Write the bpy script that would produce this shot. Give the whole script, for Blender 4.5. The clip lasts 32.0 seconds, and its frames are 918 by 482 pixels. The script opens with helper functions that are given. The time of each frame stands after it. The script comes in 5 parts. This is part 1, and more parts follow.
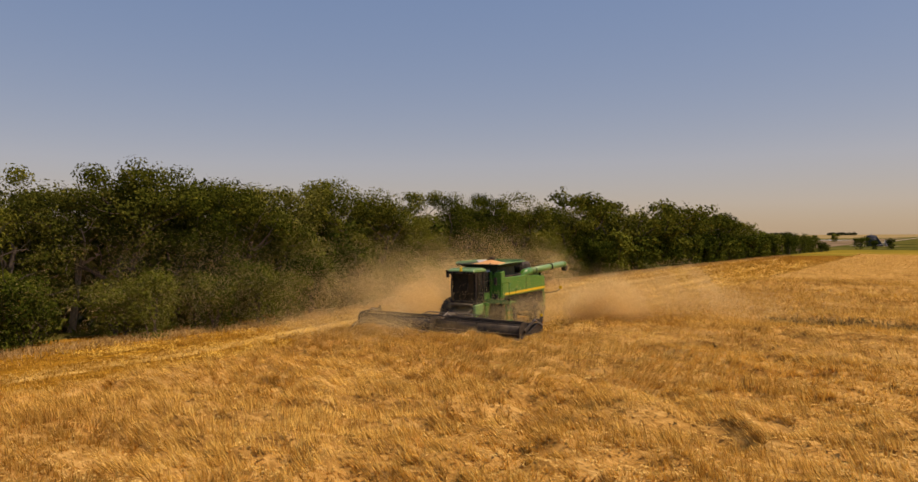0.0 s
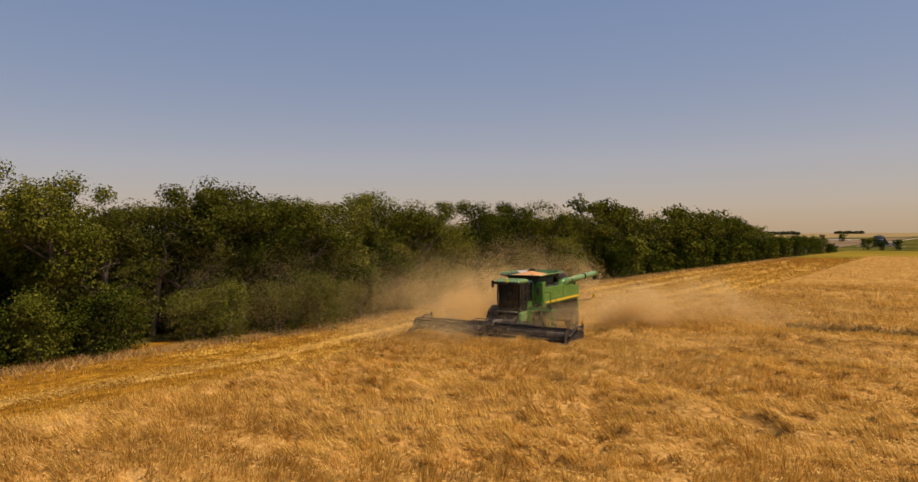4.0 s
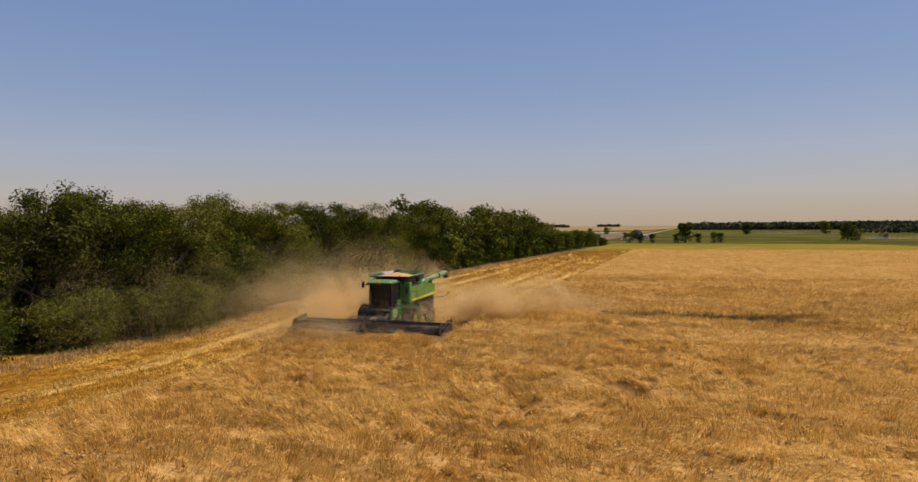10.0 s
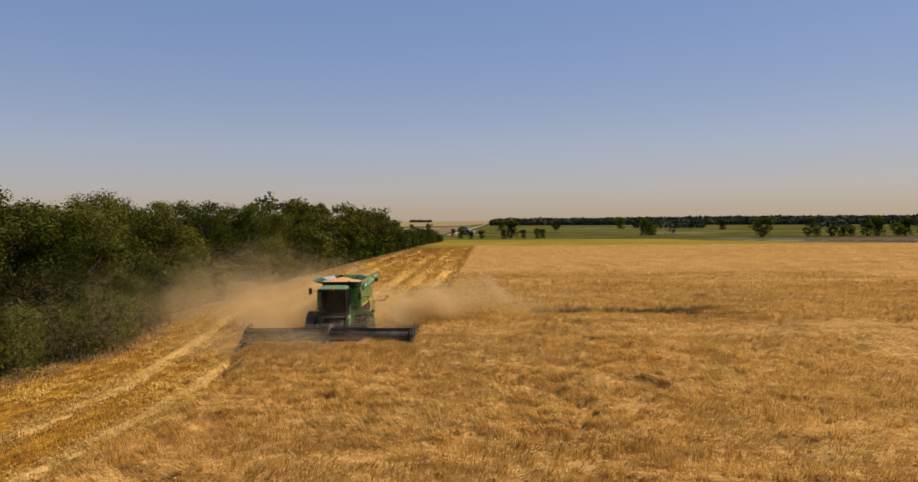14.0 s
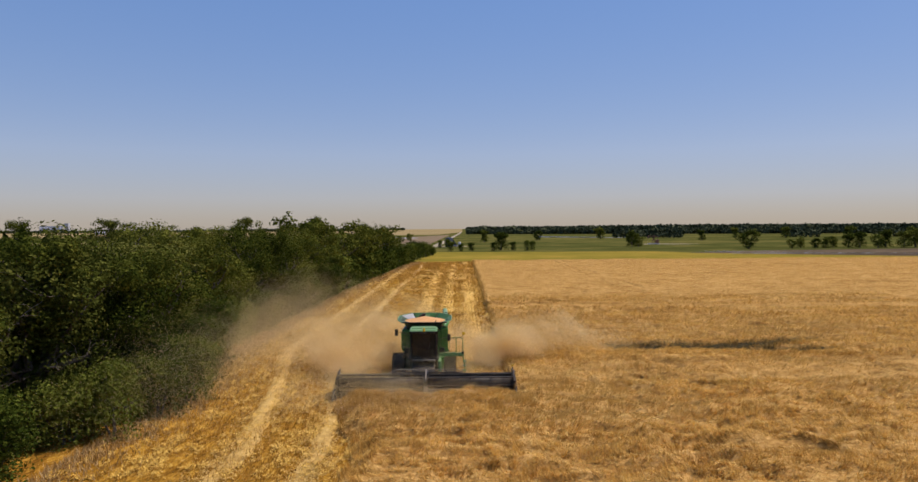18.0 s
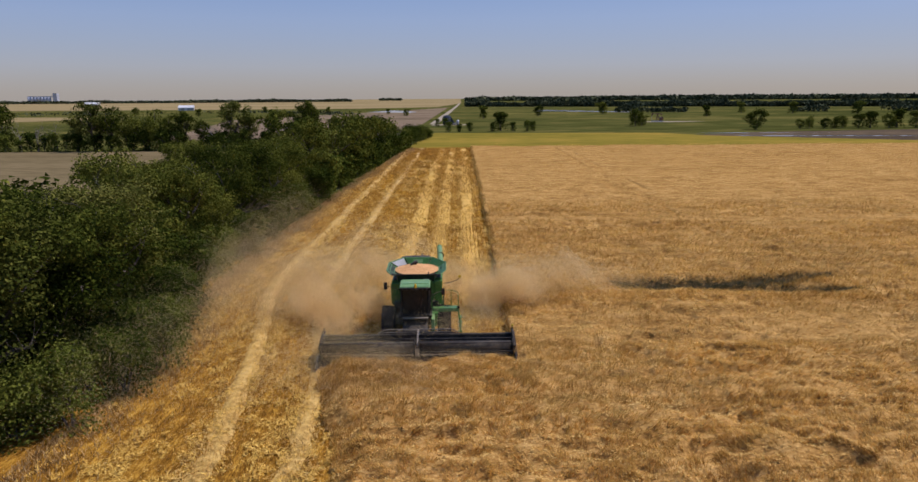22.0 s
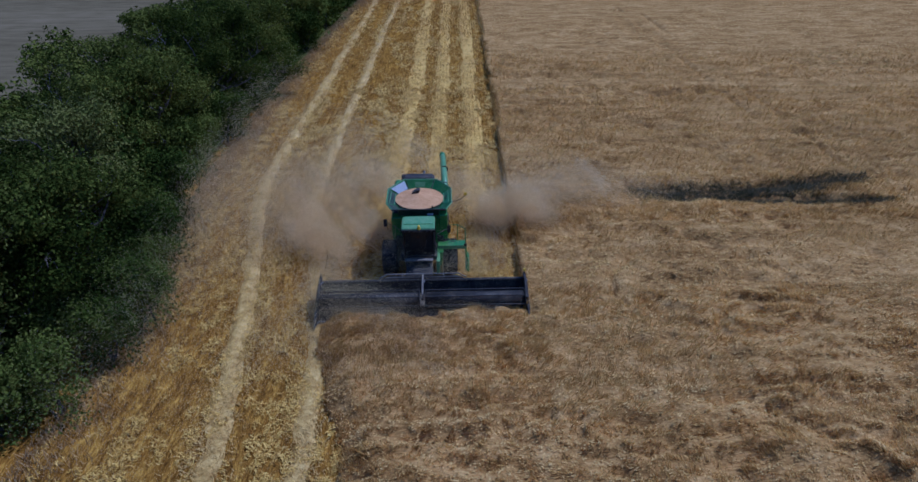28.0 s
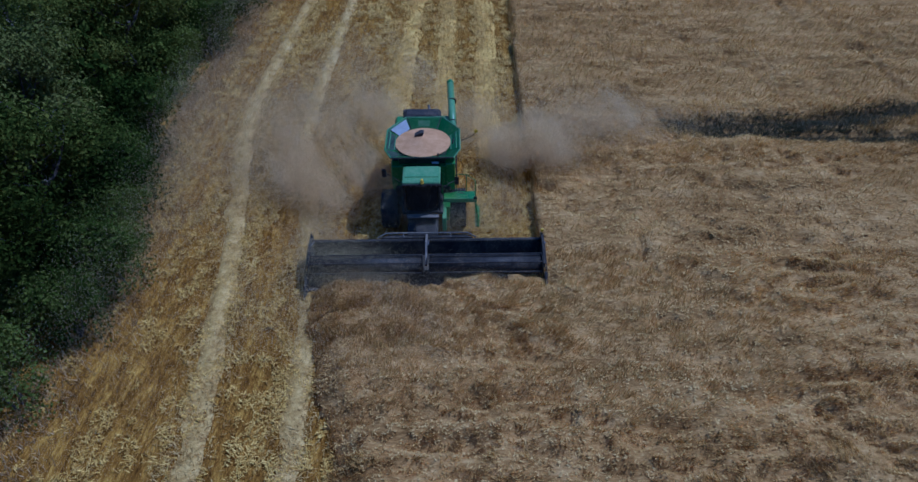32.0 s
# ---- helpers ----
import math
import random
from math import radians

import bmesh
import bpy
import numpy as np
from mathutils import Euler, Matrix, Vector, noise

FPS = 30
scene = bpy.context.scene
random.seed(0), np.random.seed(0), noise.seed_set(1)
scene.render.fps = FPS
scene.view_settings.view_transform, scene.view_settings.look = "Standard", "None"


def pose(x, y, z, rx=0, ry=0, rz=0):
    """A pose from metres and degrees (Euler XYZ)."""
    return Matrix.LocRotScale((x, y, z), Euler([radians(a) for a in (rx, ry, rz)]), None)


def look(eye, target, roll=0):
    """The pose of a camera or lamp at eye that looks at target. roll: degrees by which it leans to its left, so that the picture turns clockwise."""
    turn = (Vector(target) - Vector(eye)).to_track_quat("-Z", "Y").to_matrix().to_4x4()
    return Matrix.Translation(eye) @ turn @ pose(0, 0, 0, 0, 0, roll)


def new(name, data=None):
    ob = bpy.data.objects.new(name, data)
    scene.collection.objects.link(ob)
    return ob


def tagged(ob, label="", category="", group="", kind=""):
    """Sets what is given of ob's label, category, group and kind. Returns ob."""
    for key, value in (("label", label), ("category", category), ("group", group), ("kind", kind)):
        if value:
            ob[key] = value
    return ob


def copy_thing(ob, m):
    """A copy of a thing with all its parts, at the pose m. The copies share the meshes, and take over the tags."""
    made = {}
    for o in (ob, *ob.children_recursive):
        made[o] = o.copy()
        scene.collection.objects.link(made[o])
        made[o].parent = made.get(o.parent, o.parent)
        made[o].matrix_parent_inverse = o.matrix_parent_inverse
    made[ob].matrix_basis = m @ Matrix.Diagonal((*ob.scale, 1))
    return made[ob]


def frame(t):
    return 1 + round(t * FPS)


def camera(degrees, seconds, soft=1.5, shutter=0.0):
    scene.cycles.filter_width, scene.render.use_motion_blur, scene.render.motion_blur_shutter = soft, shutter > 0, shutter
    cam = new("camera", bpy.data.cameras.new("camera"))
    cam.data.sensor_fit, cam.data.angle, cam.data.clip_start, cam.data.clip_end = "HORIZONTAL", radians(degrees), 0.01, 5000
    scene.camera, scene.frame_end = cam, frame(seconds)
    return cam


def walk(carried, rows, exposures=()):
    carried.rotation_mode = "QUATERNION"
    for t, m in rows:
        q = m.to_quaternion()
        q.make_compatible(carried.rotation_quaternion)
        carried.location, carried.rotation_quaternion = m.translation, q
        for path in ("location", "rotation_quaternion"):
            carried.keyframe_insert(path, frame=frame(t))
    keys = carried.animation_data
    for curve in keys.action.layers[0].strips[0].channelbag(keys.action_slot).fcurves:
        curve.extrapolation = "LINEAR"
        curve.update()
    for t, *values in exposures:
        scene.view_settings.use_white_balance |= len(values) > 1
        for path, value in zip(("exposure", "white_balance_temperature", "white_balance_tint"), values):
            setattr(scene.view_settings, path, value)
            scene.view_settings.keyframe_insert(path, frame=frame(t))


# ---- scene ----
cam = camera(68.5, 32.0)
PATH = [
    (0, pose(21.77, -29.20, 5.56, 89.62, 0.40, 35.76)),
    (0.5, pose(21.81, -29.79, 5.63, 89.64, 0.40, 35.73)),
    (1, pose(21.85, -30.38, 5.68, 89.57, 0.40, 35.81)),
    (1.5, pose(21.89, -30.96, 5.73, 89.50, 0.40, 35.79)),
    (2, pose(21.93, -31.55, 5.79, 89.43, 0.40, 35.86)),
    (2.5, pose(21.97, -32.15, 5.89, 89.46, 0.40, 35.94)),
    (3, pose(22.01, -32.76, 6.03, 89.48, 0.40, 35.91)),
    (3.5, pose(22.06, -33.37, 6.26, 89.46, 0.40, 36.03)),
    (5.5, pose(22.28, -35.91, 7.48, 89.56, 0.40, 36.92)),
    (6, pose(22.22, -36.52, 7.66, 89.53, 0.40, 37.34)),
    (6.5, pose(22.11, -37.14, 7.72, 89.64, 0.40, 37.88)),
    (7, pose(21.98, -37.78, 7.70, 89.55, 0.40, 36.61)),
    (7.5, pose(21.80, -38.42, 7.64, 89.36, 0.40, 33.25)),
    (8, pose(21.56, -39.02, 7.55, 89.17, 0.40, 30.28)),
    (8.5, pose(21.25, -39.56, 7.47, 89.09, 0.40, 27.22)),
    (9, pose(20.86, -40.01, 7.45, 88.90, 0.40, 24.05)),
    (9.5, pose(20.39, -40.37, 7.46, 88.77, 0.40, 21.24)),
    (10, pose(19.83, -40.69, 7.49, 88.74, 0.40, 18.62)),
    (10.5, pose(19.09, -41.06, 7.53, 88.73, 0.40, 15.99)),
    (11, pose(18.19, -41.46, 7.59, 88.73, 0.40, 13.85)),
    (11.5, pose(17.15, -41.87, 7.66, 88.73, 0.40, 11.71)),
    (12, pose(16.00, -42.24, 7.75, 88.63, 0.40, 9.58)),
    (12.5, pose(14.76, -42.54, 7.84, 88.53, 0.40, 7.54)),
    (13, pose(13.45, -42.74, 7.94, 88.43, 0.40, 5.80)),
    (13.5, pose(11.97, -42.84, 8.05, 88.33, 0.40, 4.24)),
    (14, pose(10.30, -42.86, 8.15, 88.24, 0.40, 2.67)),
    (14.5, pose(8.60, -42.82, 8.27, 88.24, 0.40, 1.50)),
    (15, pose(7.00, -42.72, 8.42, 88.25, 0.40, 1.03)),
    (15.5, pose(5.65, -42.58, 8.61, 88.35, 0.40, 0.97)),
    (17.5, pose(2.20, -41.53, 9.71, 88.98, 0.40, 0.32)),
    (19, pose(2.38, -40.17, 11.23, 87.61, 0.40, 0.17)),
    (19.5, pose(2.39, -39.43, 11.72, 86.36, 0.40, 0.16)),
    (20, pose(2.36, -38.52, 12.19, 84.91, 0.40, 0.10)),
    (20.5, pose(2.33, -37.61, 12.68, 83.26, 0.40, 0.04)),
    (21, pose(2.33, -36.87, 13.19, 81.41, 0.40, 0.09)),
    (21.5, pose(2.38, -36.34, 13.75, 79.67, 0.40, 0.09)),
    (22, pose(2.46, -35.94, 14.34, 77.92, 0.40, 0.10)),
    (22.5, pose(2.54, -35.59, 14.94, 76.08, 0.40, 0.11)),
    (23, pose(2.57, -35.22, 15.56, 74.24, 0.40, 0.12)),
    (23.5, pose(2.56, -34.85, 16.21, 72.46, 0.40, 0.14)),
    (24, pose(2.51, -34.49, 16.87, 70.79, 0.40, 0.17)),
    (24.5, pose(2.46, -34.04, 17.49, 69.21, 0.40, 0.09)),
    (26.5, pose(2.15, -31.33, 19.62, 66.56, 0.40, -0.14)),
    (27, pose(2.06, -30.76, 19.87, 64.48, 0.40, -0.24)),
    (27.5, pose(1.95, -30.25, 20.00, 62.99, 0.40, -0.33)),
    (28, pose(1.85, -29.76, 20.05, 61.21, 0.40, -0.33)),
    (28.5, pose(1.77, -29.25, 20.08, 59.53, 0.40, -0.32)),
    (29, pose(1.71, -28.67, 20.14, 58.14, 0.40, -0.41)),
    (29.5, pose(1.70, -28.01, 20.23, 56.79, 0.40, -0.21)),
    (30, pose(1.71, -27.28, 20.31, 55.53, 0.40, -0.11)),
    (30.5, pose(1.75, -26.52, 20.39, 54.47, 0.40, -0.01)),
    (31, pose(1.80, -25.74, 20.46, 53.42, 0.40, 0.19)),
    (31.5, pose(1.85, -24.96, 20.54, 52.56, 0.40, 0.39)),
    (32, pose(1.88, -24.20, 20.61, 51.60, 0.40, 0.59)),
]
EXPOSURES = [(0, 0.12, 8700, 27), (7.6, 0.12, 8400, 27), (9.2, 0.14, 7400, 25), (15, 0.14, 7100, 23), (18.8, 0.22, 6300, 20), (20, 0.22, 6600, 18), (21, 0.2, 6400, 19), (22.5, -0.11, 5700, 26), (24.5, -0.53, 4950, 28), (27, -0.64, 4300, 26), (30, -0.73, 3890, 21), (32, -0.83, 3850, 20)]
walk(cam, PATH, EXPOSURES)

# ---- world and sun ----
SUN_ELEV, SUN_AZ = radians(60), radians(68)   # azimuth clockwise from +y
world = bpy.data.worlds.new("world")
scene.world = world
world.use_nodes = True
wn, wl = world.node_tree.nodes, world.node_tree.links
sky = wn.new("ShaderNodeTexSky")
sky.sky_type, sky.sun_disc = "NISHITA", False
sky.sun_elevation, sky.sun_rotation = SUN_ELEV, SUN_AZ
sky.air_density, sky.dust_density, sky.ozone_density, sky.altitude = 1.5, 0.45, 3.2, 400
dim = wn.new("ShaderNodeVectorMath")
dim.operation = "SCALE"
dim.inputs["Scale"].default_value = 0.080
flat = wn.new("ShaderNodeGamma")
flat.inputs["Gamma"].default_value = 0.35
hazy = wn.new("ShaderNodeHueSaturation")
hazy.inputs["Saturation"].default_value = 2.3
smoky = wn.new("ShaderNodeVectorMath")
smoky.operation = "MULTIPLY"
smoky.inputs[1].default_value = (0.47, 0.505, 0.65)
wl.new(sky.outputs[0], dim.inputs[0])
wl.new(dim.outputs[0], flat.inputs["Color"])
wl.new(flat.outputs[0], hazy.inputs["Color"])
wl.new(hazy.outputs[0], smoky.inputs[0])
wl.new(smoky.outputs[0], wn["Background"].inputs["Color"])
wn["Background"].inputs["Strength"].default_value = 1.0

sun_data = bpy.data.lights.new("sun", "SUN")
sun_data.energy, sun_data.angle, sun_data.color = 3.9, radians(0.55), (1.0, 0.93, 0.82)
sun = new("sun", sun_data)
sun_dir = Vector((math.sin(SUN_AZ) * math.cos(SUN_ELEV), math.cos(SUN_AZ) * math.cos(SUN_ELEV), math.sin(SUN_ELEV)))
sun.matrix_world = look(sun_dir * 100, (0, 0, 0))

# ---- materials ----


def material(name, stops, rough=0.8, metal=0.0, scales=(2.0, 0.15), bump=0.0, bump_scale=0.05, stretch=(1, 1, 1),
             island=0.0, per_object=0.0, translucent=0.0, spec=0.4, coat=0.0, detail=5.0):
    """stops: colours between which two scales of noise wander. island, per_object: random value change."""
    m = bpy.data.materials.new(name)
    m.use_nodes = True
    n, l = m.node_tree.nodes, m.node_tree.links
    b = n["Principled BSDF"]
    b.inputs["Roughness"].default_value, b.inputs["Metallic"].default_value = rough, metal
    b.inputs["Specular IOR Level"].default_value = spec
    b.inputs["Coat Weight"].default_value = coat
    geo = n.new("ShaderNodeNewGeometry")
    mapping = n.new("ShaderNodeMapping")
    mapping.inputs["Scale"].default_value = stretch
    if per_object < 0:
        tc = n.new("ShaderNodeTexCoord")
        l.new(tc.outputs["Object"], mapping.inputs["Vector"])
    else:
        l.new(geo.outputs["Position"], mapping.inputs["Vector"])
    noises = []
    for sc in scales:
        t = n.new("ShaderNodeTexNoise")
        t.inputs["Scale"].default_value, t.inputs["Detail"].default_value, t.inputs["Roughness"].default_value = 1.0 / sc, detail, 0.6
        l.new(mapping.outputs[0], t.inputs["Vector"])
        noises.append(t.outputs["Fac"])
    mixed = noises[0]
    if len(noises) > 1:
        add = n.new("ShaderNodeMath")
        add.operation = "ADD"
        l.new(noises[0], add.inputs[0]), l.new(noises[1], add.inputs[1])
        half = n.new("ShaderNodeMath")
        half.operation = "MULTIPLY"
        half.inputs[1].default_value = 0.5
        l.new(add.outputs[0], half.inputs[0])
        mixed = half.outputs[0]
    for amount, source in ((island, geo.outputs["Random Per Island"]), (per_object, None)):
        if amount <= 0:
            continue
        if source is None:
            source = n.new("ShaderNodeObjectInfo").outputs["Random"]
        shift = n.new("ShaderNodeMath")
        shift.operation = "MULTIPLY_ADD"
        l.new(source, shift.inputs[0])
        shift.inputs[1].default_value = amount
        sub = n.new("ShaderNodeMath")
        sub.operation = "SUBTRACT"
        l.new(mixed, sub.inputs[0])
        sub.inputs[1].default_value = amount / 2
        l.new(sub.outputs[0], shift.inputs[2])
        mixed = shift.outputs[0]
    ramp = n.new("ShaderNodeValToRGB")
    el = ramp.color_ramp.elements
    while len(el) < len(stops):
        el.new(0.5)
    for i, c in enumerate(stops):
        el[i].position = 0.37 + 0.26 * i / max(1, len(stops) - 1)
        el[i].color = (*c, 1)
    l.new(mixed, ramp.inputs[0])
    l.new(ramp.outputs[0], b.inputs["Base Color"])
    if bump:
        t = n.new("ShaderNodeTexNoise")
        t.inputs["Scale"].default_value, t.inputs["Detail"].default_value = 1.0 / bump_scale, 4
        l.new(mapping.outputs[0], t.inputs["Vector"])
        bp = n.new("ShaderNodeBump")
        bp.inputs["Strength"].default_value, bp.inputs["Distance"].default_value = bump, bump_scale * 0.6
        l.new(t.outputs["Fac"], bp.inputs["Height"])
        l.new(bp.outputs[0], b.inputs["Normal"])
    if translucent:
        tr = n.new("ShaderNodeBsdfTranslucent")
        l.new(ramp.outputs[0], tr.inputs["Color"])
        mix = n.new("ShaderNodeMixShader")
        mix.inputs[0].default_value = translucent
        l.new(b.outputs[0], mix.inputs[1]), l.new(tr.outputs[0], mix.inputs[2])
        l.new(mix.outputs[0], n["Material Output"].inputs["Surface"])
    return m


# Canopy toned darker than the stalks, so shade in the gaps is coloured in.
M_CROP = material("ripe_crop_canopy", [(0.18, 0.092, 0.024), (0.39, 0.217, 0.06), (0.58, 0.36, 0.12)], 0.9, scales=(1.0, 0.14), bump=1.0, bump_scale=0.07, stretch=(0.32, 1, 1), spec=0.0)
M_BLADE = material("ripe_crop_stalk", [(0.37, 0.198, 0.042), (0.67, 0.405, 0.088), (0.87, 0.61, 0.18)], 0.7, scales=(3.5, 0.45), island=0.36, translucent=0.3, spec=0.1, stretch=(0.32, 1, 1))
M_EAR = material("pale_grain_ear", [(0.42, 0.24, 0.055), (0.62, 0.39, 0.105), (0.78, 0.55, 0.185)], 0.8, scales=(3.0, 0.3), island=0.22, translucent=0.2, spec=0.1, stretch=(0.32, 1, 1))
M_STUBBLE_GROUND = material("stubble_ground", [(0.085, 0.037, 0.007), (0.27, 0.128, 0.016), (0.56, 0.315, 0.044)], 0.9, scales=(0.9, 0.2), bump=1.0, bump_scale=0.1, stretch=(2.2, 0.5, 1), spec=0.0)
M_STUBBLE = material("cut_stubble_stem", [(0.25, 0.12, 0.017), (0.51, 0.272, 0.036), (0.78, 0.47, 0.09)], 0.7, scales=(3.0, 0.5), island=0.25, translucent=0.35, spec=0.3)
M_STRAW = material("pale_straw", [(0.31, 0.168, 0.030), (0.54, 0.335, 0.075), (0.70, 0.47, 0.135)], 0.6, scales=(0.9, 0.2), island=0.25, bump=0.5, bump_scale=0.06, spec=0.3)
M_CHAFF = material("golden_chopped_straw", [(0.40, 0.215, 0.028), (0.66, 0.40, 0.06), (0.84, 0.56, 0.12)], 0.6, scales=(0.9, 0.2), island=0.3, spec=0.25)
M_DRY_GRASS = material("dry_pinkish_grass", [(0.27, 0.165, 0.055), (0.47, 0.31, 0.12), (0.62, 0.44, 0.20)], 0.8, scales=(2.0, 0.4), island=0.25, translucent=0.2, spec=0.1)
M_WEED = material("green_weeds", [(0.06, 0.06, 0.022), (0.135, 0.12, 0.05), (0.27, 0.20, 0.09)], 0.7, scales=(1.2, 0.3), island=0.2, translucent=0.25)
M_PASTURE = material("pasture_grass", [(0.036, 0.042, 0.010), (0.078, 0.080, 0.019), (0.18, 0.145, 0.04)], 0.9, scales=(70, 9), bump=0.5, bump_scale=0.6, spec=0.0, stretch=(0.35, 1, 1))
M_YELLOW = material("yellow_cut_grass", [(0.13, 0.115, 0.018), (0.23, 0.175, 0.026), (0.34, 0.215, 0.04)], 0.9, scales=(40, 3), bump=0.5, bump_scale=0.4, spec=0.0, stretch=(0.3, 1, 1))
M_GREY_FIELD = material("grey_fallow_field", [(0.12, 0.09, 0.042), (0.17, 0.13, 0.062), (0.22, 0.165, 0.085)], 0.95, scales=(30, 1.5), bump=0.5, bump_scale=0.3, spec=0.0, stretch=(0.3, 1, 1))
M_BARE = material("bare_pinkish_soil", [(0.13, 0.095, 0.055), (0.19, 0.14, 0.085), (0.25, 0.185, 0.12)], 0.95, scales=(50, 5), spec=0.0, stretch=(0.4, 1, 1))
M_DARK_SOIL = material("dark_wet_soil", [(0.06, 0.045, 0.03), (0.10, 0.074, 0.045), (0.16, 0.115, 0.065)], 0.9, spec=0.0, scales=(25, 2), stretch=(0.25, 1, 1))
M_TAN = material("tan_distant_crop", [(0.20, 0.155, 0.06), (0.28, 0.21, 0.095), (0.33, 0.25, 0.125)], 0.95, scales=(200, 30), spec=0.0, stretch=(0.2, 1, 1))
M_WATER = material("standing_water", [(0.20, 0.23, 0.27), (0.27, 0.30, 0.34)], 0.08, scales=(30, 4), spec=0.6)
M_GRAVEL = material("pale_gravel", [(0.22, 0.175, 0.105), (0.30, 0.245, 0.15), (0.37, 0.305, 0.195)], 0.95, scales=(8, 0.8), bump=0.4, bump_scale=0.1)
M_LEAF = material("tree_leaf", [(0.026, 0.037, 0.005), (0.068, 0.082, 0.011), (0.175, 0.175, 0.028)], 0.85, scales=(2.0, 0.5), island=0.12, per_object=0.2, translucent=0.2, spec=0.0)
M_LEAF_PALE = material("pale_tree_leaf", [(0.05, 0.060, 0.010), (0.108, 0.116, 0.021), (0.20, 0.19, 0.043)], 0.85, scales=(2.0, 0.5), island=0.12, per_object=0.2, translucent=0.2, spec=0.0)
M_SHRUB = material("shrub_leaf", [(0.022, 0.034, 0.005), (0.056, 0.076, 0.010), (0.145, 0.16, 0.025)], 0.85, scales=(1.5, 0.4), island=0.14, per_object=0.24, translucent=0.2, spec=0.0)
M_FAR_WOOD = material("distant_woods", [(0.035, 0.042, 0.022), (0.068, 0.078, 0.038), (0.12, 0.13, 0.065)], 0.9, scales=(40.0, 6.0), island=0.2, spec=0.0)
M_BARK = material("grey_brown_bark", [(0.045, 0.036, 0.026), (0.085, 0.068, 0.05), (0.14, 0.115, 0.09)], 0.95, scales=(0.6, 0.08), bump=0.8, bump_scale=0.05)
M_DEADWOOD = material("bleached_deadwood", [(0.16, 0.13, 0.10), (0.26, 0.215, 0.17), (0.36, 0.31, 0.26)], 0.95, scales=(0.8, 0.1), bump=0.5, bump_scale=0.04)
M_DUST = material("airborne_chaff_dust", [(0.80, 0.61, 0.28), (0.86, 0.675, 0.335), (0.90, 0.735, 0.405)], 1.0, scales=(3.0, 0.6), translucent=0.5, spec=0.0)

# machine
M_GREEN = material("green_machine_paint", [(0.036, 0.155, 0.018), (0.058, 0.205, 0.026), (0.125, 0.225, 0.05)], 0.38, scales=(0.9, 0.12), spec=0.5, coat=0.35)
M_GREEN_DUSTY = material("dusty_green_paint", [(0.03, 0.12, 0.018), (0.07, 0.17, 0.03), (0.19, 0.19, 0.065)], 0.5, scales=(0.8, 0.1), spec=0.5, coat=0.15)
# Paler copy of the machine green, with sunlight put into the colour.
M_GREEN_SUNLIT = material("sunlight_toned_green_paint", [(0.10, 0.23, 0.065), (0.15, 0.29, 0.09), (0.22, 0.32, 0.12)], 0.42, scales=(0.7, 0.1), spec=0.5, coat=0.2)
M_YELLOW_PAINT = material("yellow_machine_paint", [(0.62, 0.42, 0.02), (0.75, 0.52, 0.03)], 0.4, scales=(0.5, 0.1), coat=0.2)
# Tank green darkened: the shade under the flare is in the colour.
M_TANK_OUTSIDE = material("shade_darkened_green_paint", [(0.012, 0.026, 0.010), (0.022, 0.042, 0.015), (0.06, 0.065, 0.03)], 0.6, scales=(0.8, 0.1))
M_RIM = material("dusty_yellow_paint", [(0.16, 0.10, 0.03), (0.34, 0.23, 0.04), (0.46, 0.31, 0.05)], 0.6, scales=(0.4, 0.08))
M_BLACK = material("black_painted_steel", [(0.022, 0.019, 0.016), (0.046, 0.039, 0.031), (0.11, 0.085, 0.055)], 0.55, scales=(0.9, 0.1), spec=0.15)
M_RUBBER = material("dusty_tyre_rubber", [(0.02, 0.019, 0.018), (0.045, 0.04, 0.035), (0.12, 0.095, 0.065)], 0.85, scales=(0.5, 0.08), bump=0.3, bump_scale=0.03, spec=0.08)
M_BELT = material("dusty_draper_belt", [(0.04, 0.033, 0.025), (0.08, 0.063, 0.044), (0.18, 0.135, 0.08)], 0.7, scales=(1.1, 0.2), spec=0.1, stretch=(0.4, 1, 1))
M_STEEL = material("worn_steel", [(0.30, 0.28, 0.26), (0.45, 0.43, 0.40), (0.55, 0.52, 0.48)], 0.35, 0.85, scales=(0.4, 0.05))
M_GREY_STEEL = material("grey_galvanised_steel", [(0.22, 0.23, 0.24), (0.34, 0.35, 0.36), (0.45, 0.45, 0.45)], 0.45, 0.5, scales=(1.5, 0.2))
M_DUSTY_STEEL = material("dust_caked_steel", [(0.10, 0.085, 0.065), (0.20, 0.165, 0.12), (0.34, 0.275, 0.19)], 0.7, 0.1, scales=(0.5, 0.08))
M_GRAIN = material("red_brown_grain", [(0.44, 0.215, 0.075), (0.58, 0.305, 0.115), (0.68, 0.385, 0.165)], 0.9, scales=(0.5, 0.04), bump=0.6, bump_scale=0.03, spec=0.2)
M_GLASS = material("tinted_cab_glass", [(0.014, 0.014, 0.012), (0.03, 0.027, 0.022)], 0.12, scales=(1.0, 0.2), spec=0.25)
M_WHITE = material("white_paint", [(0.58, 0.57, 0.54), (0.72, 0.71, 0.68)], 0.5, scales=(0.6, 0.1))
M_AMBER = material("amber_lens", [(0.75, 0.48, 0.02), (0.85, 0.58, 0.04)], 0.15, scales=(0.2, 0.05), spec=0.7)
